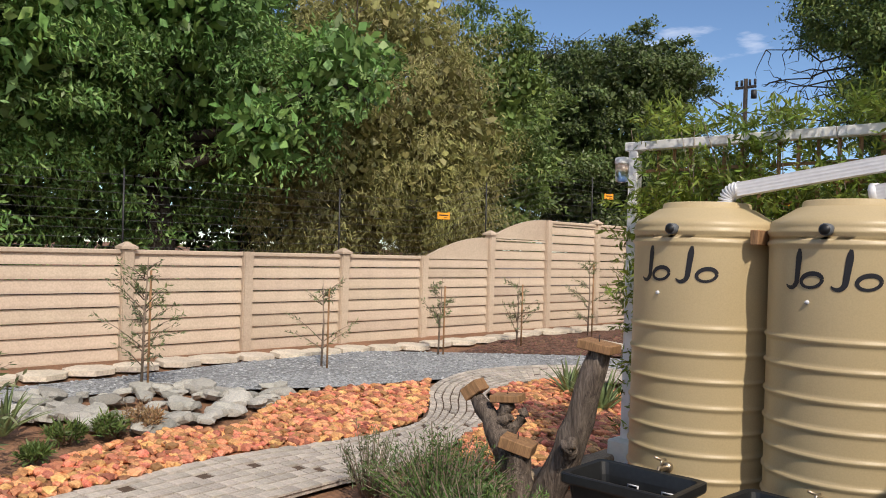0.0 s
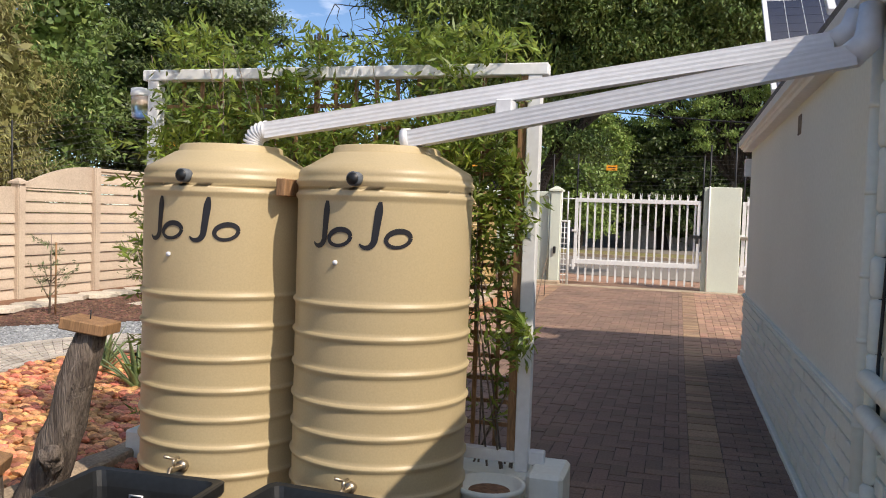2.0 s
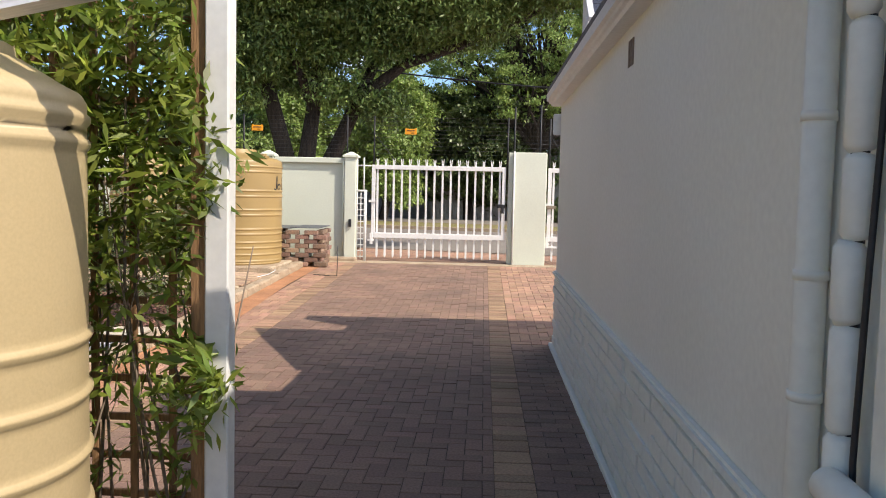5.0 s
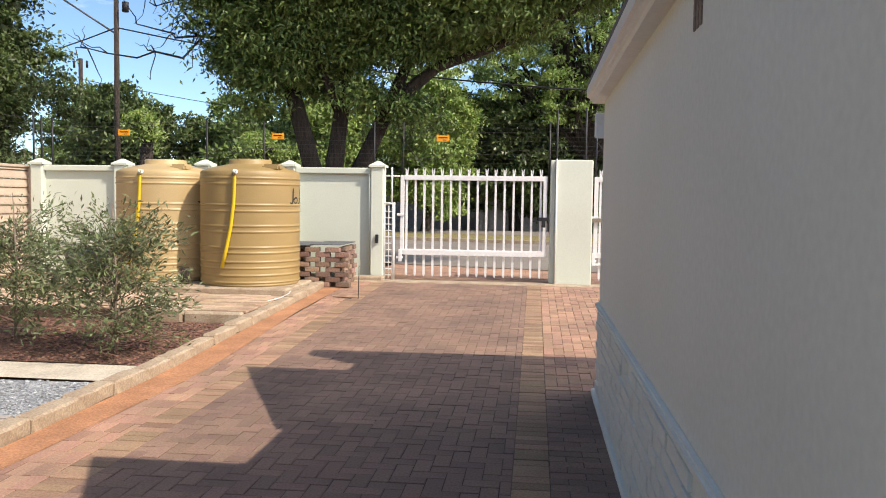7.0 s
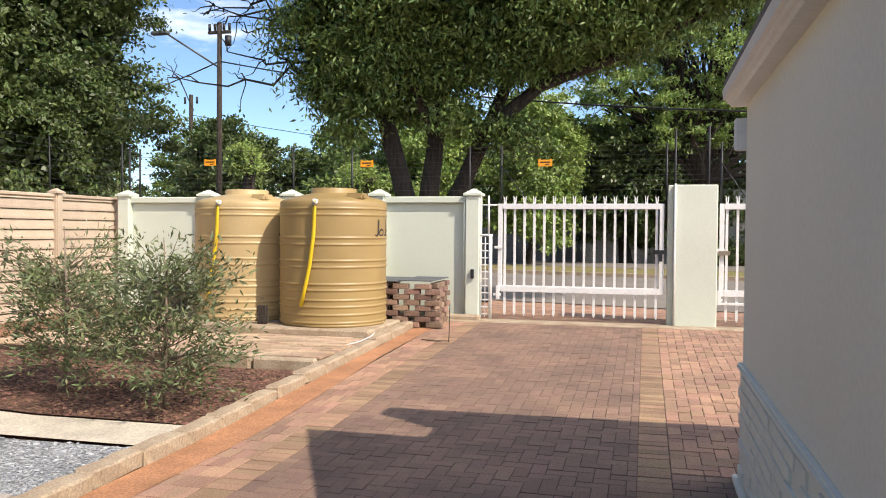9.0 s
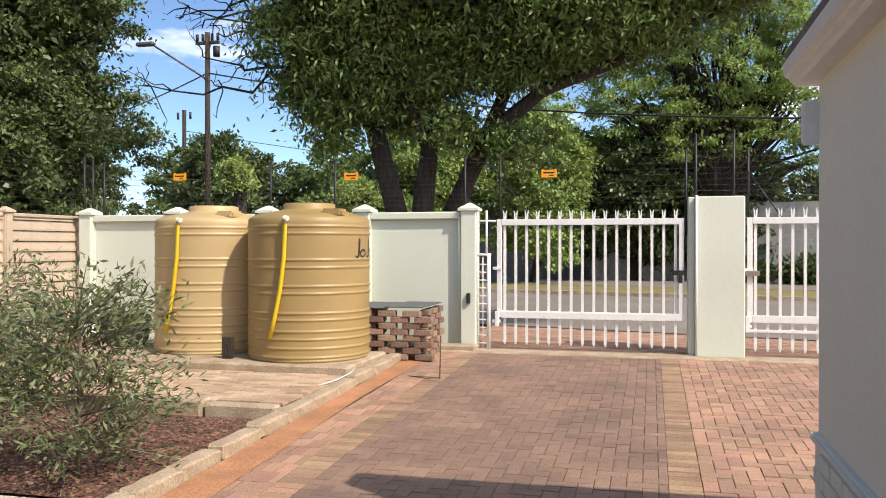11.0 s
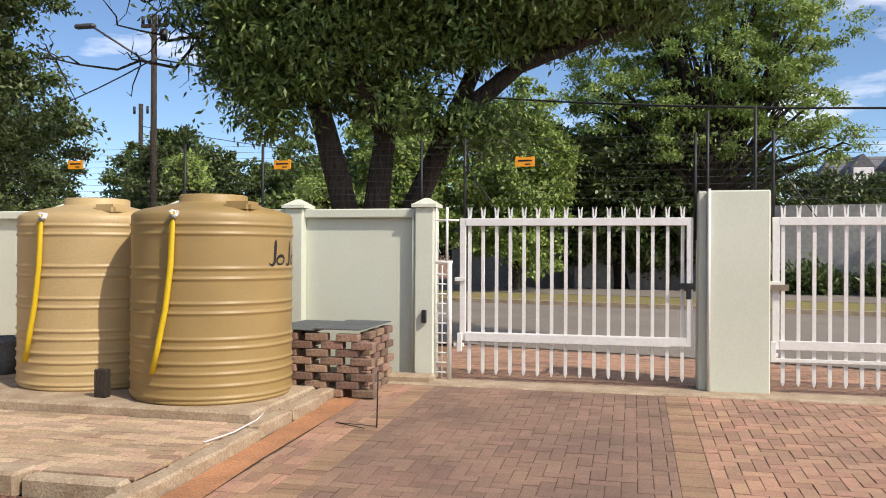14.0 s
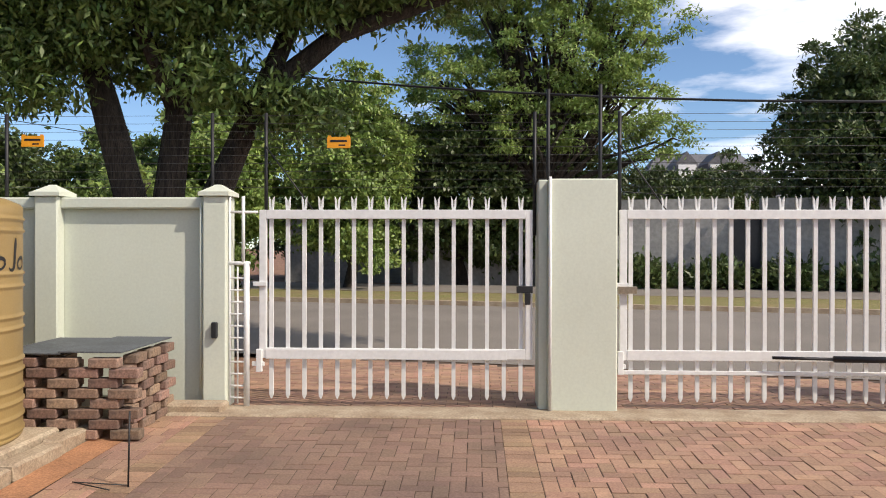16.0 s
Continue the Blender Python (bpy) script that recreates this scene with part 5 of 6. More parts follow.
shrub(-3.02, 3.35, 0.45, 0.42, 240, "leaf_rosemary", 61, "green rosemary bush below the log", 0.035)
shrub(-2.45, 3.05, 0.5, 0.32, 240, "leaf_rosemary", 62, "green rosemary bush below the log", 0.035)
shrub(-3.55, 3.3, 0.2, 0.46, 34, "leaf_grey", 63, "wispy grey rosemary shoots by the path", 0.035)
for i, (x, y, r, h, m, l) in enumerate(((-5.62, 2.3, 0.16, 0.16, "leaf_mid", "small green grassy tuft in soil"), (-5.6, 2.6, 0.15, 0.17, "leaf_mid", "small green grassy tuft in soil"), (-5.6, 2.85, 0.2, 0.24, "straw", "dry brown grass tuft by the rocks"), (-5.35, 2.0, 0.12, 0.08, "leaf_mid", "small green groundcover in soil"))):
    shrub(x, y, r * 0.8, h * 0.8, 26, m, 70 + i, l, 0.06)


def aloe(x, y, s, seed):
    r = random.Random(seed); g = part("aloe", None); tagged(g, "spiky green aloe with pale leaf edges", "aloe", "aloes"); v, f = [], []
    for i in range(20):
        a = i * 2.4 + r.uniform(-0.2, 0.2); lean = 0.25 + 0.75 * (i / 20); L = s * r.uniform(0.8, 1.15); d = Vector((math.cos(a), math.sin(a), 0)); sd = Vector((-d.y, d.x, 0)); o = len(v)
        for k in range(6):
            u = k / 5; c = d * (0.03 + L * lean * u * (0.6 + 0.5 * u)) + Vector((0, 0, L * (1.1 - lean * 0.6) * u * (1.15 - 0.3 * u * lean))); w = 0.035 * (1 - u) ** 0.8 * s * 2 + 0.002
            v += [c + sd * w + Vector((0, 0, w * 0.4)), c - Vector((0, 0, w * 0.35)), c - sd * w + Vector((0, 0, w * 0.4))]
        for k in range(5):
            p = o + 3 * k; f += [(p, p + 3, p + 4, p + 1), (p + 1, p + 4, p + 5, p + 2), (p, p + 2, p + 5, p + 3)]
    part("leaf_rosette", mesh_of("aloe_leaves", v, f, "aloe", True), g); g.location = (x, y, ground_z(x, y))


aloe(-4.75, 7.0, 0.42, 1); aloe(-4.05, 6.55, 0.5, 2); aloe(-5.95, 2.0, 0.34, 3)

# ---- trees ----
def tree(x, y, trunk, crown, mat, leaf, count, seed, lab, z0=0.2, bare=0, hang=0.0, clump=0.55, width=0.35, fork=3, name="tree", fill=1.0):
    """trunk: (radius, fork height, lean x, lean y); crown: list of (cx, cy, cz, rx, ry, rz) round the base."""
    rng = np.random.default_rng(seed); g = part(name, None); tagged(g, lab, "tree")
    tr_, fh, lx, ly = trunk; ln = []
    base = np.array((x, y, z0 - 0.1)); top = np.array((x + lx, y + ly, z0 + fh))
    mid = (base + top) / 2 + np.array((rng.normal() * 0.1, rng.normal() * 0.1, 0))
    ln.append(([tuple(base), tuple(base + (mid - base) * 0.25), tuple(mid), tuple(top)], [tr_ * 1.35, tr_ * 1.05, tr_ * 0.95, tr_ * 0.8]))
    pts, drs, inner, lifts = [], [], [], []
    tot = sum(c[3] * c[4] * c[5] for c in crown)
    for cx, cy, cz, rx, ry, rz in crown:
        cc = np.array((x + cx, y + cy, z0 + cz)); R = np.array((rx, ry, rz)); w = rx * ry * rz / tot
        nl = max(3, int(fork * 3 * w * len(crown)))
        for i in range(nl):
            u = rng.normal(size=3); u /= np.linalg.norm(u); e = cc + u * R * 0.8
            m1 = top * 0.55 + cc * 0.45 + rng.normal(size=3) * 0.25; m2 = (cc + e) / 2 + rng.normal(size=3) * 0.2
            ln.append(([tuple(top - np.array((0, 0, 0.15))), tuple(m1), tuple(m2), tuple(e)], [tr_ * 0.55, tr_ * 0.36, tr_ * 0.18, 0.012]))
        n = 150
        nc = max(8, int(count * 1.9 * w / n))
        u = rng.normal(size=(nc, 3)); u /= np.linalg.norm(u, axis=1, keepdims=True)
        wob = 1 + 0.16 * np.sin(u[:, 0] * 5 + seed) + 0.14 * np.sin(u[:, 2] * 7 + 2 * seed)
        cen = cc + u * R * (rng.uniform(0.68, 1.04, nc) * wob)[:, None]
        size = clump * rng.uniform(0.5, 1.15, nc)[:, None, None]
        off = rng.normal(size=(nc, n, 3)) * size * np.array((0.42, 0.42, 0.17))
        off[:, :, 2] -= np.sum(off[:, :, :2] ** 2, 2) * 0.5 + hang * np.abs(rng.normal(size=(nc, n))) * clump
        p = (cen[:, None, :] + off).reshape(-1, 3); d = rng.normal(size=p.shape) + np.repeat(u, n, 0) * 0.5; d[:, 2] -= 0.3 + 1.6 * hang
        pts.append(p); drs.append(d); lifts.append(np.repeat(u, n, 0) * 0.7 + np.array((0, 0, 0.75)))
        # inner foliage that closes the crown
        k = max(60, int(900 * fill * (rx * ry * rz) ** 0.67))
        u = rng.normal(size=(k, 3)); u /= np.linalg.norm(u, axis=1, keepdims=True)
        inner.append(cc + u * R * (rng.uniform(0.15, 0.8, k) ** 0.6)[:, None])
    for i in range(bare):
        a = rng.uniform(0, 6.283); e = top + np.array((math.cos(a) * 1.6, math.sin(a) * 1.6, rng.uniform(2.5, 5.0)))
        ln.append(([tuple(top), tuple((top + e) / 2 + rng.normal(size=3) * 0.3), tuple(e)], [tr_ * 0.3, 0.03, 0.008]))
        for k in range(5):
            q = top + (e - top) * rng.uniform(0.5, 0.95); ln.append(([tuple(q), tuple(q + rng.normal(size=3) * 0.5 + np.array((0, 0, 0.4)))], [0.014, 0.004]))
    tubes("trunk_and_limbs", ln, "bark", 7, g)
    part("leaves", leaves_mesh("tree_leaves", np.concatenate(pts), np.concatenate(drs), leaf * 0.8, leaf * 0.8 * width, mat, rng, np.concatenate(lifts)), g)
    inn = np.concatenate(inner)
    part("inner_leaves", leaves_mesh("inner_leaves", inn, rng.normal(size=inn.shape), 0.24, 0.14, mat, rng), g)
    return g


# behind the precast fence
tree(-12.6, 2.4, (0.22, 2.4, 0, 0), [(0, 0, 4.2, 2.6, 2.8, 3.6), (1.8, 1.0, 4.6, 1.2, 1.6, 1.6), (0.5, -2.5, 3.6, 2, 2, 3)], "leaf_fern", 0.15, 42000, 101, "dark feathery green tree behind the fence", hang=0.25, width=0.3)
tree(-12.8, 6.3, (0.25, 2.6, 0, 0), [(0, 0, 5.0, 2.2, 2.4, 3.6), (1.6, -0.4, 5.2, 1.3, 1.6, 1.5), (2.9, 1.7, 4.0, 0.9, 1.0, 0.85), (2.4, 0.6, 3.0, 0.8, 0.9, 0.6)], "leaf_fern", 0.15, 38000, 102, "dark feathery green tree behind the fence", hang=0.25, width=0.3)
tree(-12.2, 10.6, (0.2, 1.8, 0, 0), [(0, 0, 4.0, 2.2, 2.3, 3.3), (0.6, 1.4, 3.0, 1.5, 1.5, 2.2), (0.4, -1.4, 2.9, 1.4, 1.6, 2.2)], "leaf_olive", 0.15, 46000, 103, "yellow-olive willowy tree behind the fence", hang=0.55, width=0.16, bare=3)
tree(-13.0, 14.8, (0.2, 2.4, 0, 0), [(0, 0, 3.8, 2.0, 2.2, 3.2)], "leaf_mid", 0.18, 16000, 104, "green tree with bare upper branches", bare=5)
tree(-13.6, 20.8, (0.25, 2.4, 0, 0), [(0, 0, 4.4, 2.9, 3.1, 3.3), (1.2, -1.2, 2.8, 1.7, 1.8, 2.0), (-1.6, 0.5, 6.2, 1.8, 2, 1.6), (1.2, 0.6, 6.4, 1.6, 1.6, 1.3)], "leaf_dark", 0.15, 46000, 105, "broad dark green tree with russet tips", width=0.5)
tree(-17.5, 5.0, (0.25, 2.4, 0, 0), [(0, 0, 4.4, 3, 5, 4.4)], "leaf_dark", 0.25, 16000, 106, "dark tree mass behind the fence", width=0.5)
tree(-18.0, 11.5, (0.25, 2.4, 0, 0), [(0, 0, 4.2, 3, 4.2, 4.0)], "leaf_dark", 0.25, 15000, 107, "dark tree mass behind the fence", width=0.5)


def street_tree():
    """Old leaning street tree over the gate."""
    rng = np.random.default_rng(77); g = part("street_tree", None); tagged(g, "old thick-trunked street tree leaning over the gate", "tree")
    B = np.array((-3.75, 19.3, 0.1)); ln = []
    main = [((-3.9, 19.6, 0.0), (-4.0, 19.6, 2.0), (-4.36, 19.6, 3.3), (-4.75, 19.6, 4.5), (-5.0, 19.7, 7.6)),
            ((-3.55, 19.6, 0.0), (-3.6, 19.6, 2.1), (-3.45, 19.6, 3.3), (-3.2, 19.6, 5.0), (-2.8, 19.8, 8.4)),
            ((-3.3, 19.7, 0.0), (-3.15, 19.7, 2.0), (-2.54, 19.6, 3.3), (-1.61, 19.6, 4.04), (-0.4, 19.6, 4.45), (1.0, 19.6, 5.1), (2.4, 19.7, 6.2)),
            ((-2.54, 19.6, 3.3), (-2.1, 19.8, 4.4), (-1.4, 20.0, 5.6), (-0.8, 20.0, 7.4)),
            ((-4.75, 19.6, 4.4), (-5.5, 19.2, 5.4), (-6.3, 18.9, 6.6)), ((-3.5, 19.5, 3.2), (-4.0, 19.0, 4.8), (-4.2, 18.6, 6.6)),
            ((-3.3, 19.6, 4.4), (-2.3, 19.3, 5.3), (-1.2, 19.1, 6.6))]
    rads = [(0.26, 0.19, 0.16, 0.12, 0.04), (0.25, 0.18, 0.15, 0.11, 0.04), (0.22, 0.18, 0.15, 0.11, 0.08, 0.06, 0.02), (0.12, 0.10, 0.07, 0.02), (0.10, 0.07, 0.02), (0.10, 0.07, 0.02), (0.09, 0.06, 0.02)]
    for p, r in zip(main, rads):
        ln.append((p, r))
    # bare drooping twigs on the west side
    def crooked(p, q, n, amp):
        pts = [p + (q - p) * k / n + rng.normal(size=3) * amp * (0 < k) for k in range(n + 1)]
        return [tuple(v) for v in pts]
    for i in range(8):
        a = np.array((-5.2, 19.3, 4.3 + 0.22 * i)); e = a + np.array((-rng.uniform(1.8, 3.4), rng.normal() * 0.4, rng.uniform(-0.2, 1.0)))
        bough = crooked(a, e, 7, 0.09); ln.append((bough, [0.034 - 0.0034 * k for k in range(8)]))
        for k in range(9):
            q = np.array(bough[rng.integers(2, 8)]); d = np.array((-rng.uniform(-0.1, 0.55), rng.normal() * 0.3, rng.uniform(-0.8, 0.5)))
            ln.append((crooked(q, q + d, 4, 0.05), [0.014, 0.011, 0.009, 0.006, 0.003]))
    tubes("trunk_and_limbs", ln, "bark", 10, g)
    pts, drs, inner, lifts = [], [], [], []
    blobs = [(-6.3, 19.5, 7.2, 1.2, 1.4, 1.1), (-4.8, 19.4, 6.0, 1.3, 2.0, 1.5), (-3.0, 19.4, 5.6, 1.5, 2.0, 1.2), (-1.2, 19.6, 6.2, 2.0, 2.2, 1.4), (0.9, 19.6, 6.6, 1.5, 2.0, 1.1),
             (-3.0, 19.6, 8.2, 2.8, 2.6, 1.6), (0.2, 19.8, 8.6, 2.6, 2.4, 1.4), (-5.0, 19.1, 4.3, 0.75, 0.9, 0.75), (-0.4, 19.4, 4.8, 1.1, 1.0, 0.4), (1.2, 19.4, 5.5, 0.9, 0.9, 0.4),
             (-2.3, 19.3, 4.5, 0.7, 0.7, 0.45), (-1.3, 18.9, 5.1, 1.3, 0.9, 0.7), (-4.0, 18.9, 4.9, 0.8, 0.7, 0.6), (-2.4, 18.7, 6.6, 2.0, 1.3, 1.1), (-4.9, 19.0, 3.5, 0.4, 0.5, 0.4),
             (-2.95, 19.2, 3.5, 0.3, 0.4, 0.35), (-2.0, 19.4, 3.2, 0.4, 0.4, 0.3), (-5.6, 19.0, 5.0, 0.6, 0.7, 0.5), (-3.8, 19.9, 5.1, 1.3, 0.9, 0.9), (-2.1, 20.1, 4.9, 1.2, 0.8, 0.7),
             (-3.1, 19.1, 4.3, 0.6, 0.5, 0.45), (-4.4, 19.0, 4.1, 0.5, 0.5, 0.45), (-0.9, 19.9, 5.0, 1.0, 0.8, 0.6), (-4.1, 20.2, 3.9, 0.6, 0.5, 0.5), (-5.4, 19.3, 4.2, 0.5, 0.6, 0.45), (-0.7, 19.2, 5.2, 1.3, 0.9, 0.6), (0.8, 19.3, 5.6, 1.2, 0.9, 0.5), (2.0, 19.5, 6.1, 1.0, 0.9, 0.5), (-1.7, 19.3, 4.5, 0.7, 0.6, 0.35)]
    for cx, cy, cz, rx, ry, rz in blobs:
        nc = int(58 * (rx * ry * rz) ** 0.75) + 10; u = rng.normal(size=(nc, 3)); u /= np.linalg.norm(u, axis=1, keepdims=True)
        cen = np.array((cx, cy, cz)) + u * np.array((rx, ry, rz)) * (rng.uniform(0.55, 1.05, nc))[:, None]
        p = (cen[:, None, :] + rng.normal(size=(nc, 120, 3)) * rng.uniform(0.5, 1.1, nc)[:, None, None] * np.array((0.29, 0.29, 0.12))).reshape(-1, 3); d = rng.normal(size=p.shape); d[:, 2] -= 0.7
        pts.append(p); drs.append(d); lifts.append(np.repeat(u, 120, 0) * 0.6 + np.array((0, 0, 0.7)))
        k = int(300 * rx * ry * rz) + 30; u = rng.normal(size=(k, 3)); u /= np.linalg.norm(u, axis=1, keepdims=True)
        inner.append(np.array((cx, cy, cz)) + u * np.array((rx, ry, rz)) * (rng.uniform(0.1, 0.75, k) ** 0.6)[:, None])
    inn = np.concatenate(inner)
    part("inner_leaves", leaves_mesh("inner_leaves", inn, rng.normal(size=inn.shape), 0.2, 0.1, "leaf_mid", rng), g)
    part("leaves", leaves_mesh("street_tree_leaves", np.concatenate(pts), np.concatenate(drs), 0.12, 0.04, "leaf_mid", rng, np.concatenate(lifts)), g)


street_tree()
# across the street
tree(2.2, 36.8, (0.2, 3.2, 0, 0), [(0, 0, 7.4, 2.4, 2, 1.9), (2.5, 0, 6.0, 1.5, 1.5, 1.5), (2.7, 0, 8.6, 1.5, 1.6, 1.2), (-3.0, 0, 6.6, 1.6, 1.8, 1.5), (-1.6, 0, 9.6, 2.0, 2, 1.2), (1.2, 0, 10.3, 1.8, 2, 1.0), (3.6, 0, 4.7, 1.0, 0.9, 0.8), (-0.4, -0.8, 5.2, 1.6, 1.0, 0.9)], "leaf_light", 0.2, 34000, 111, "airy light green tree across the street", clump=0.55, fork=5, fill=0.12)
tree(-0.5, 38.5, (0.25, 2.2, 0, 0), [(0, 0, 3.4, 3.4, 3, 2.9), (3.2, 0, 3.0, 2.4, 2, 2.4)], "leaf_dark", 0.25, 24000, 112, "dense dark tree across the street", width=0.45)
tree(-7.6, 34.5, (0.18, 1.4, 0, 0), [(0, 0, 3.6, 1.9, 2, 2.9)], "leaf_light", 0.2, 14000, 115, "bright green tree beside the street", width=0.5)
tree(-4.0, 35.5, (0.18, 1.6, 0, 0), [(0, 0, 3.8, 2.2, 2, 3.0)], "leaf_light", 0.2, 16000, 113, "bright green tree across the street", width=0.5)
tree(13.0, 37.0, (0.3, 2.0, 0, 0), [(0, 0, 4.2, 4.2, 4, 3.4), (0.2, 0, 6.4, 3.2, 2.8, 2.5), (3.8, 0, 5.5, 3.5, 3.5, 4.2)], "leaf_dark", 0.24, 42000, 114, "tall dark conifer-like tree across the street", width=0.3)
tree(10.5, 52.0, (0.25, 2.4, 0, 0), [(0, 0, 3.2, 5, 3, 2.4)], "leaf_dark", 0.3, 12000, 118, "low dark trees across the street", width=0.4)
for i, (x, y, h, m) in enumerate(((-9.5, 35, 3.3, "leaf_mid"), (-13, 40, 4.2, "leaf_mid"), (-17.5, 38, 4.6, "leaf_dark"), (-22, 44, 5.0, "leaf_mid"), (-27, 40, 5.6, "leaf_dark"), (-7, 46, 3.6, "leaf_dark"), (-30, 30, 6.5, "leaf_dark"))):
    tree(x, y, (0.2, 1.6, 0, 0), [(0, 0, h * 0.74, 2.9, 2.4, h * 0.62)], m, 0.26, 11000, 120 + i, "green leafy tree beside the street", width=0.45)
# pollarded trunks near the pole
for i, (x, y, h) in enumerate(((-13.2, 31, 3.4), (-9.2, 31.5, 2.8))):
    tree(x, y, (0.26, h, 0.2, 0), [(0, 0, h + 0.3, 0.55, 0.5, 0.7)], "leaf_light", 0.2, 1500, 140 + i, "pollarded tree with short regrowth", fork=2)


def hedge_far():
    """Low shrubs and pale palings beyond the fence corner."""
    p = part("paling_fence", None); tagged(p, "grey picket palings beyond the corner", "fence")
    boxes("pale", [(-16 + 0.16 * i, 24.0, 0.3, -16 + 0.16 * i + 0.09, 24.03, 1.95 + 0.04 * (i % 3)) for i in range(45)], "twig", 0, p)
    shrub(-9.6, 19.3, 0.9, 2.0, 160, "leaf_mid", 151, "leafy shrub beyond the fence corner", 0.12)


hedge_far()
# shrubs added to give the dark band along the shaded wall foot
for i in range(8):
    shrub(3.2 + 2.1 * i, 37.4 + SK * 0.9 * (4.2 + 2.1 * i), 1.1, 0.8, 70, "leaf_dark", 160 + i, "dark shrub added to darken the foot of the street wall", 0.22, z0=0.3, jit=0.12, wide=0.45)


def utility_pole():
    p = part("utility_pole", None); tagged(p, "tall wooden utility pole with crossarm and street lamp", "utility pole")
    x, y = -12.7, 28.4
    tubes("pole", [([(x, y, 0), (x, y, 7.9)], [0.10, 0.075])], "bark", 10, p)
    boxes("crossarm", [(x - 0.38, y - 0.05, 7.55, x + 0.38, y + 0.05, 7.64)], "bark", 0.01, p)
    tubes("insulator", [([(x + d, y, 7.66), (x + d, y, 7.86)], 0.045) for d in (-0.34, -0.15, 0.15, 0.34)] + [([(x + 0.35, y - 0.1, 7.15), (x + 0.35, y - 0.1, 7.45)], 0.1)], "dark", 8, p)
    tubes("lamp_arm", [([(x, y, 6.5), (x - 0.9, y - 0.3, 7.1), (x - 1.5, y - 0.5, 7.5)], 0.03)], "wire", 8, p)
    boxes("lamp_head", [(x - 2.05, y - 0.6, 7.48, x - 1.45, y - 0.4, 7.6)], "wire", 0.04, p)
    c = part("power_cable", None); tagged(c, "black overhead power cables along the street", "cable")
    def sag(a, b, s):
        return [tuple(Vector(a).lerp(Vector(b), i / 14) - Vector((0, 0, s * 4 * (i / 14) * (1 - i / 14)))) for i in range(15)]
    tubes("cable", [(sag((x - 22, y + 14, 7.6), (x, y, 6.7), 0.8), 0.022), (sag((x, y, 6.7), (14, 22.0, 3.9), 0.9), 0.022), (sag((-19.7, 38.4, 6.6), (6, 36, 3.2), 0.4), 0.014)], "dark", 5, c)
    q = part("distant_pole", None); tagged(q, "distant wooden pole with insulators", "pole")
    tubes("pole", [([(-19.7, 38.4, 0), (-19.7, 38.4, 7.5)], 0.09)], "bark", 8, q)
    tubes("head", [([(-19.7 + d, 38.4, 7.1), (-19.7 + d, 38.4, 7.4)], 0.05) for d in (-0.3, 0, 0.3)], "dark", 6, q)


utility_pole()

# ---- paving pieces ----
def brick_verts(x0, y0, x1, y1, h):
    b = 0.0025
    return [(x0, y0, -0.03), (x1, y0, -0.03), (x1, y1, -0.03), (x0, y1, -0.03), (x0, y0, h - b), (x1, y0, h - b), (x1, y1, h - b), (x0, y1, h - b), (x0 + b, y0 + b, h), (x1 - b, y0 + b, h), (x1 - b, y1 - b, h), (x0 + b, y1 - b, h)]


BF = [(0, 1, 5, 4), (1, 2, 6, 5), (2, 3, 7, 6), (3, 0, 4, 7), (4, 5, 9, 8), (5, 6, 10, 9), (6, 7, 11, 10), (7, 4, 8, 11), (8, 9, 10, 11)]


def clipped(x0, y0, x1, y1, box):
    a, b, c, d = max(x0, box[0]), max(y0, box[1]), min(x1, box[2]), min(y1, box[3])
    return (a, b, c, d) if c - a > 0.03 and d - b > 0.03 else None


def joined(name, rects, mat, label, parent, seed):
    r = random.Random(seed); V, F = [], []
    for q in rects:
        o = len(V); dz = r.uniform(-0.0035, 0.003)
        V += [(x, y, z + ground_z(x, y) + dz) for x, y, z in brick_verts(*q, 0.0)]; F += [tuple(i + o for i in f) for f in BF]
    ob = part(name, mesh_of(name, V, F, mat), parent); tagged(ob, label, kind="stuff"); return ob


def herring(box, u=0.1, g=0.0025):
    out = []
    nx, ny = int((box[2] - box[0]) / u) + 4, int((box[3] - box[1]) / u) + 4
    for j in range(-4, ny):
        for i in range(-4, nx):
            c = (i - j) % 4
            if c == 0:
                q = (i, j, i + 2, j + 1)
            elif c == 3:
                q = (i, j, i + 1, j + 2)
            else:
                continue
            r = clipped(box[0] + q[0] * u + g, box[1] + q[1] * u + g, box[0] + q[2] * u - g, box[1] + q[3] * u - g, box)
            if r:
                out.append(r)
    return out


def running(box, lx, ly, stagger=0.5, along_x=True, g=0.0025):
    out = []; j = 0; y = box[1]
    while y < box[3]:
        x = box[0] - (lx * stagger if j % 2 else 0)
        while x < box[2]:
            r = clipped(x + g, y + g, x + lx - g, y + ly - g, box)
            if r:
                out.append(r)
            x += lx
        y += ly; j += 1
    return out


drive = part("driveway", None); tagged(drive, "worn red-brown herringbone brick driveway", "driveway", kind="structure")
mid = herring((-2.08, -0.5, 0.18, 16.9))
near = [q for q in mid if 5.6 < q[1] < 9.4 and -1.2 < q[0] < 0.0][:300]
near_set = set(near)
joined("herringbone_field", [q for q in mid if q not in near_set], "paver", "red-brown herringbone pavers", drive, 1)
shared = {}
for q in near:
    w, h = round(q[2] - q[0], 3), round(q[3] - q[1], 3)
    if (w, h) not in shared:
        shared[(w, h)] = mesh_of("paver", [(x, y, z) for x, y, z in brick_verts(0, 0, w, h, 0.0)], BF, "paver_obj")
    part("paver", shared[(w, h)], drive, pose(q[0], q[1], random.uniform(-0.003, 0.003)))
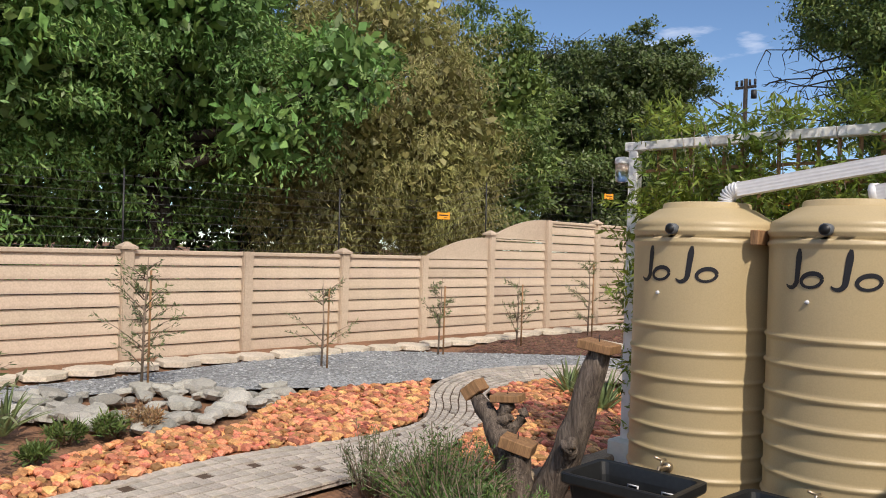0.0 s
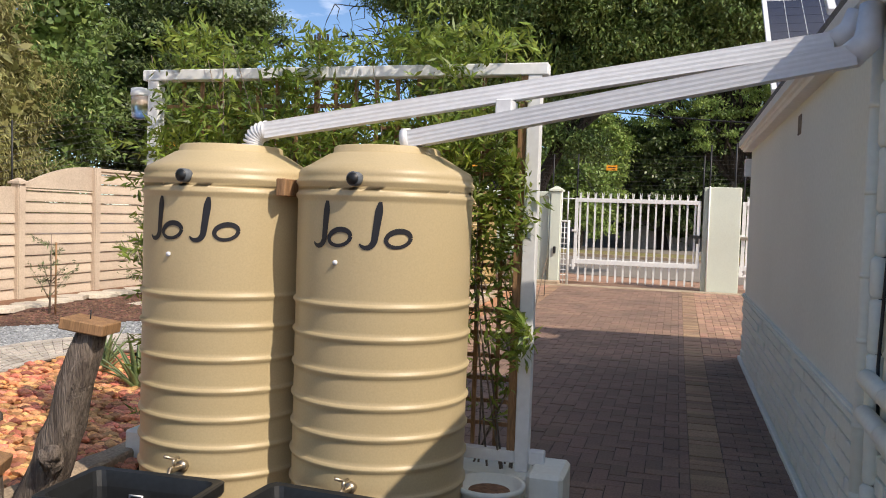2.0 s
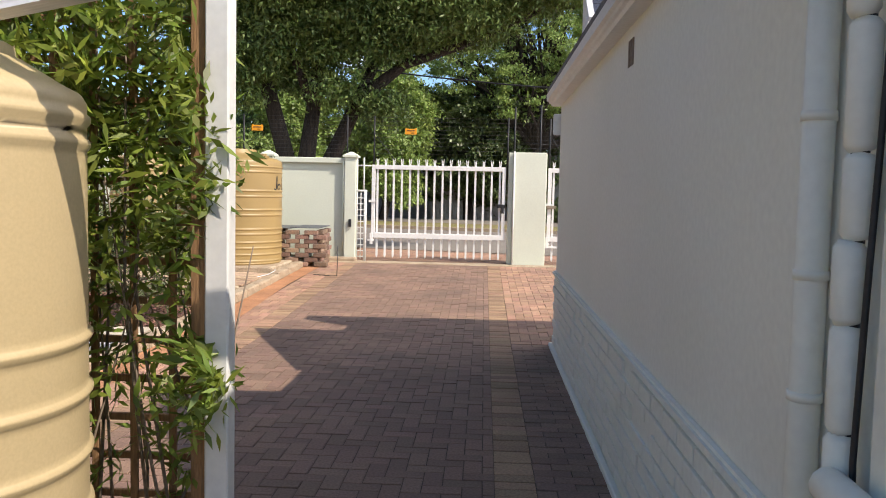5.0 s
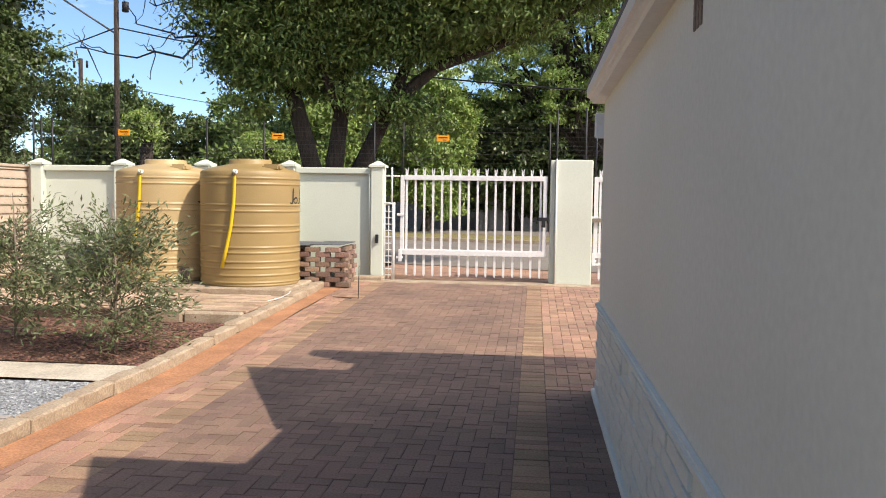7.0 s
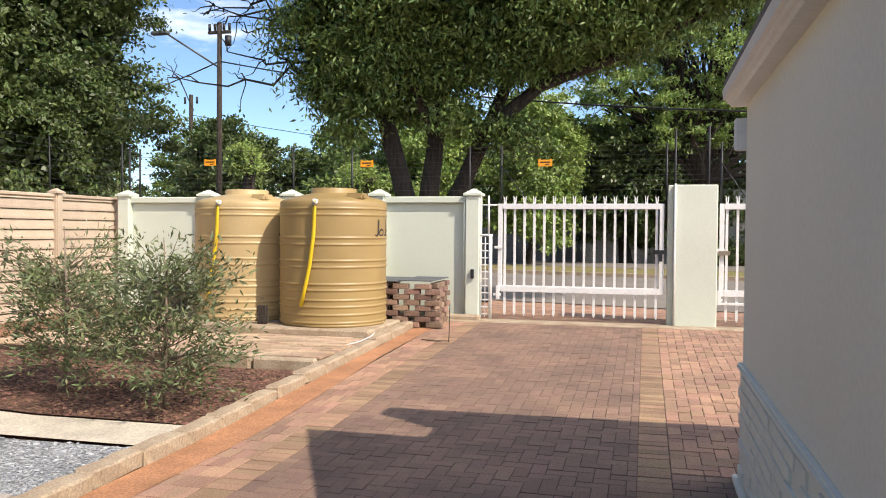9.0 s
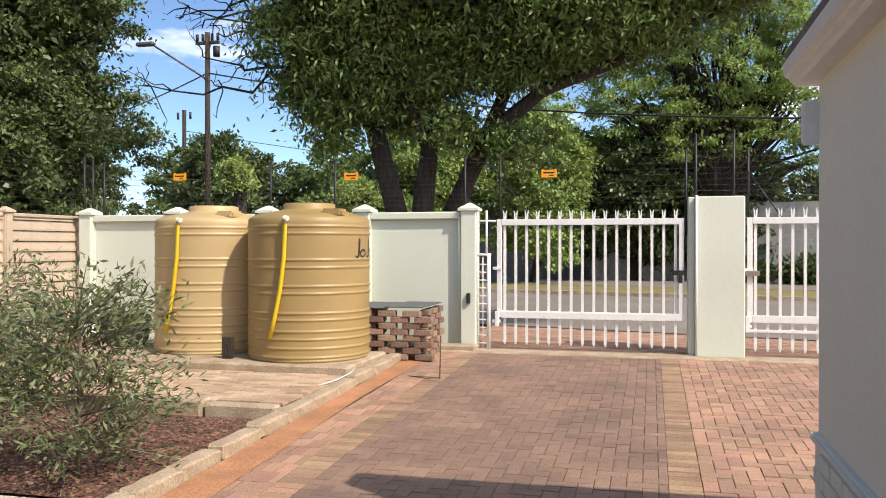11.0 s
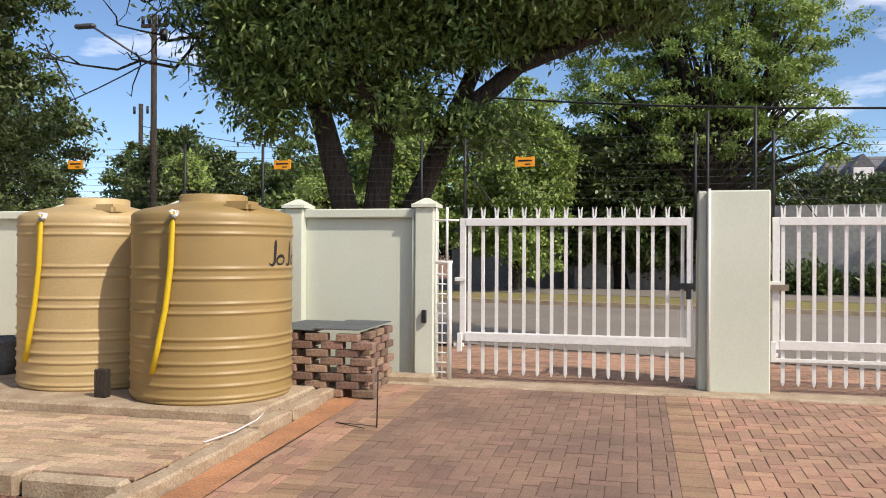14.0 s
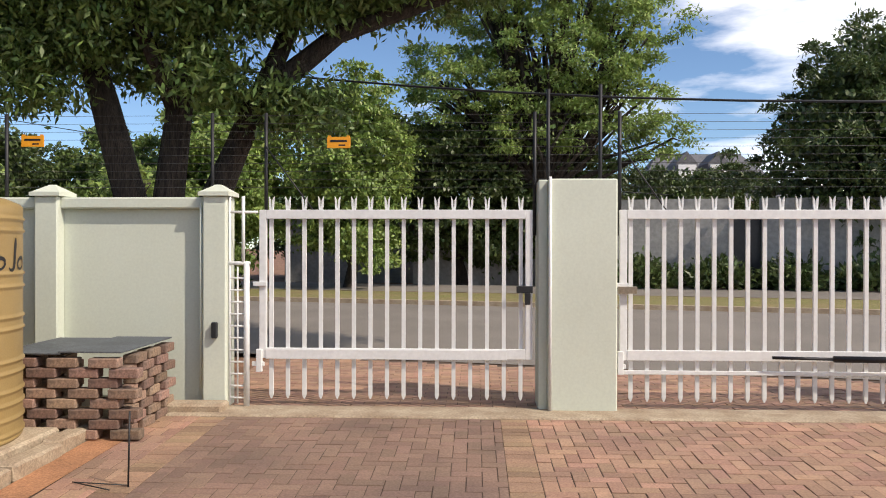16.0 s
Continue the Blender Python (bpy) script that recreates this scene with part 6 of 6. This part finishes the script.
joined("soldier_course_west", running((-2.30, -0.5, -2.08, 16.9), 0.22, 0.1, 0), "soldier", "yellow-brown soldier course", drive, 2)
joined("soldier_course_east", running((0.18, -0.5, 0.39, 16.9), 0.21, 0.1, 0), "soldier", "yellow-brown soldier course", drive, 3)
joined("edge_strip_east", running((0.39, -0.5, 0.76, 10.6), 0.2, 0.1), "paver", "red-brown edge pavers by the house", drive, 4)
joined("edge_strip_west", running((-2.62, -0.5, -2.30, 16.9), 0.107, 0.21), "paver_r", "pinkish edge pavers by the kerb", drive, 5)
joined("parking_field", herring((0.39, 10.62, 6.0, 16.9)), "paver_r", "pink-red pavers before the second gate", drive, 6)
joined("apron_pavers", [q for q in running((-2.6, 17.4, 6.0, 20.6), 0.21, 0.105) if q[3] < 20.25 + SK * (q[2] + 1)], "paver_r", "red pavers outside the gates", drive, 8)
slab = part("brick_slab", None); tagged(slab, "raised slab of pale worn bricks", "paving", kind="structure")
tagged(boxes("base", [(-7.2, 13.15, 0.0, -3.03, 14.71, 0.188)], "bed", 0.01, slab))
sl = joined("slab_bricks", running((-7.2, 13.15, -3.03, 14.71), 0.22, 0.105), "pale", "pale worn bricks", slab, 7)
for v in sl.data.vertices:
    v.co.z = 0.20 + (v.co.z - ground_z(v.co.x, v.co.y))


def cobble_path():
    """Curved garden path of cream blocks laid in courses."""
    L = [(-4.45, 1.0), (-4.6, 2.02), (-4.72, 3.03), (-4.62, 4.15), (-4.72, 4.84), (-5.1, 5.33), (-5.5, 5.69), (-5.88, 6.35), (-6.05, 7.18), (-5.75, 8.36), (-4.9, 8.9), (-3.1, 9.15)]
    R = [(-3.6, 1.0), (-3.72, 2.1), (-3.8, 3.1), (-3.86, 3.77), (-4.08, 4.55), (-4.42, 5.35), (-4.8, 5.85), (-5.17, 6.2), (-5.35, 6.77), (-5.3, 7.6), (-4.6, 8.2), (-3.1, 8.5)]
    root = part("cobble_path", None); tagged(root, "curving garden path of cream cobble blocks", "path", kind="structure")
    patch("path_bed", L + R[::-1], "bed", 0.008, "sandy bed of the garden path")
    def line(P, n):
        P = [Vector(p) for p in P]; out = []
        for i in range(n):
            t = i / n * (len(P) - 1); k = int(t); u = t - k
            p0, p1, p2, p3 = P[max(k - 1, 0)], P[k], P[min(k + 1, len(P) - 1)], P[min(k + 2, len(P) - 1)]
            out.append(0.5 * ((2 * p1) + (p2 - p0) * u + (2 * p0 - 5 * p1 + 4 * p2 - p3) * u * u + (3 * p1 - p0 - 3 * p2 + p3) * u ** 3))
        return out
    n = 118; a, b = line(L, n), line(R, n); V, F = [], []; m = 8; made = 0
    for i in range(n - 1):
        for j in range(m):
            if (i + j) % 2 and 0 < j < m - 1 and random.random() < 0.10:
                continue
            s = 0.04 if i % 2 else 0.0
            u0, u1 = (j + 0.06) / m, (j + 0.94) / m
            q = [a[i].lerp(b[i], u0), a[i].lerp(b[i], u1), a[i + 1].lerp(b[i + 1], u1), a[i + 1].lerp(b[i + 1], u0)]
            c = sum(q, Vector((0, 0))) / 4
            q = [c + (p - c) * (0.93 if 0 < j < m - 1 else 0.98) for p in q]
            if 2.2 < c.y < 5.6 and made < 300:
                vs = [(p.x - c.x, p.y - c.y, -0.02) for p in q] + [(p.x - c.x, p.y - c.y, 0.020) for p in q]
                part("cobble", mesh_of("cobble", vs, [(0, 1, 5, 4), (1, 2, 6, 5), (2, 3, 7, 6), (3, 0, 4, 7), (4, 5, 6, 7)], "cobble"), root, pose(c.x, c.y, ground_z(c.x, c.y) + random.uniform(0, 0.006))); made += 1
            else:
                o = len(V); z = ground_z(c.x, c.y) + random.uniform(0, 0.006)
                V += [(p.x, p.y, z - 0.02) for p in q] + [(p.x, p.y, z + 0.020) for p in q]
                F += [tuple(t + o for t in f) for f in ((0, 1, 5, 4), (1, 2, 6, 5), (2, 3, 7, 6), (3, 0, 4, 7), (4, 5, 6, 7))]
    tagged(part("cobble_field", mesh_of("cobble_field", V, F, "cobble_i"), root), "cream cobble blocks", kind="stuff")


cobble_path()
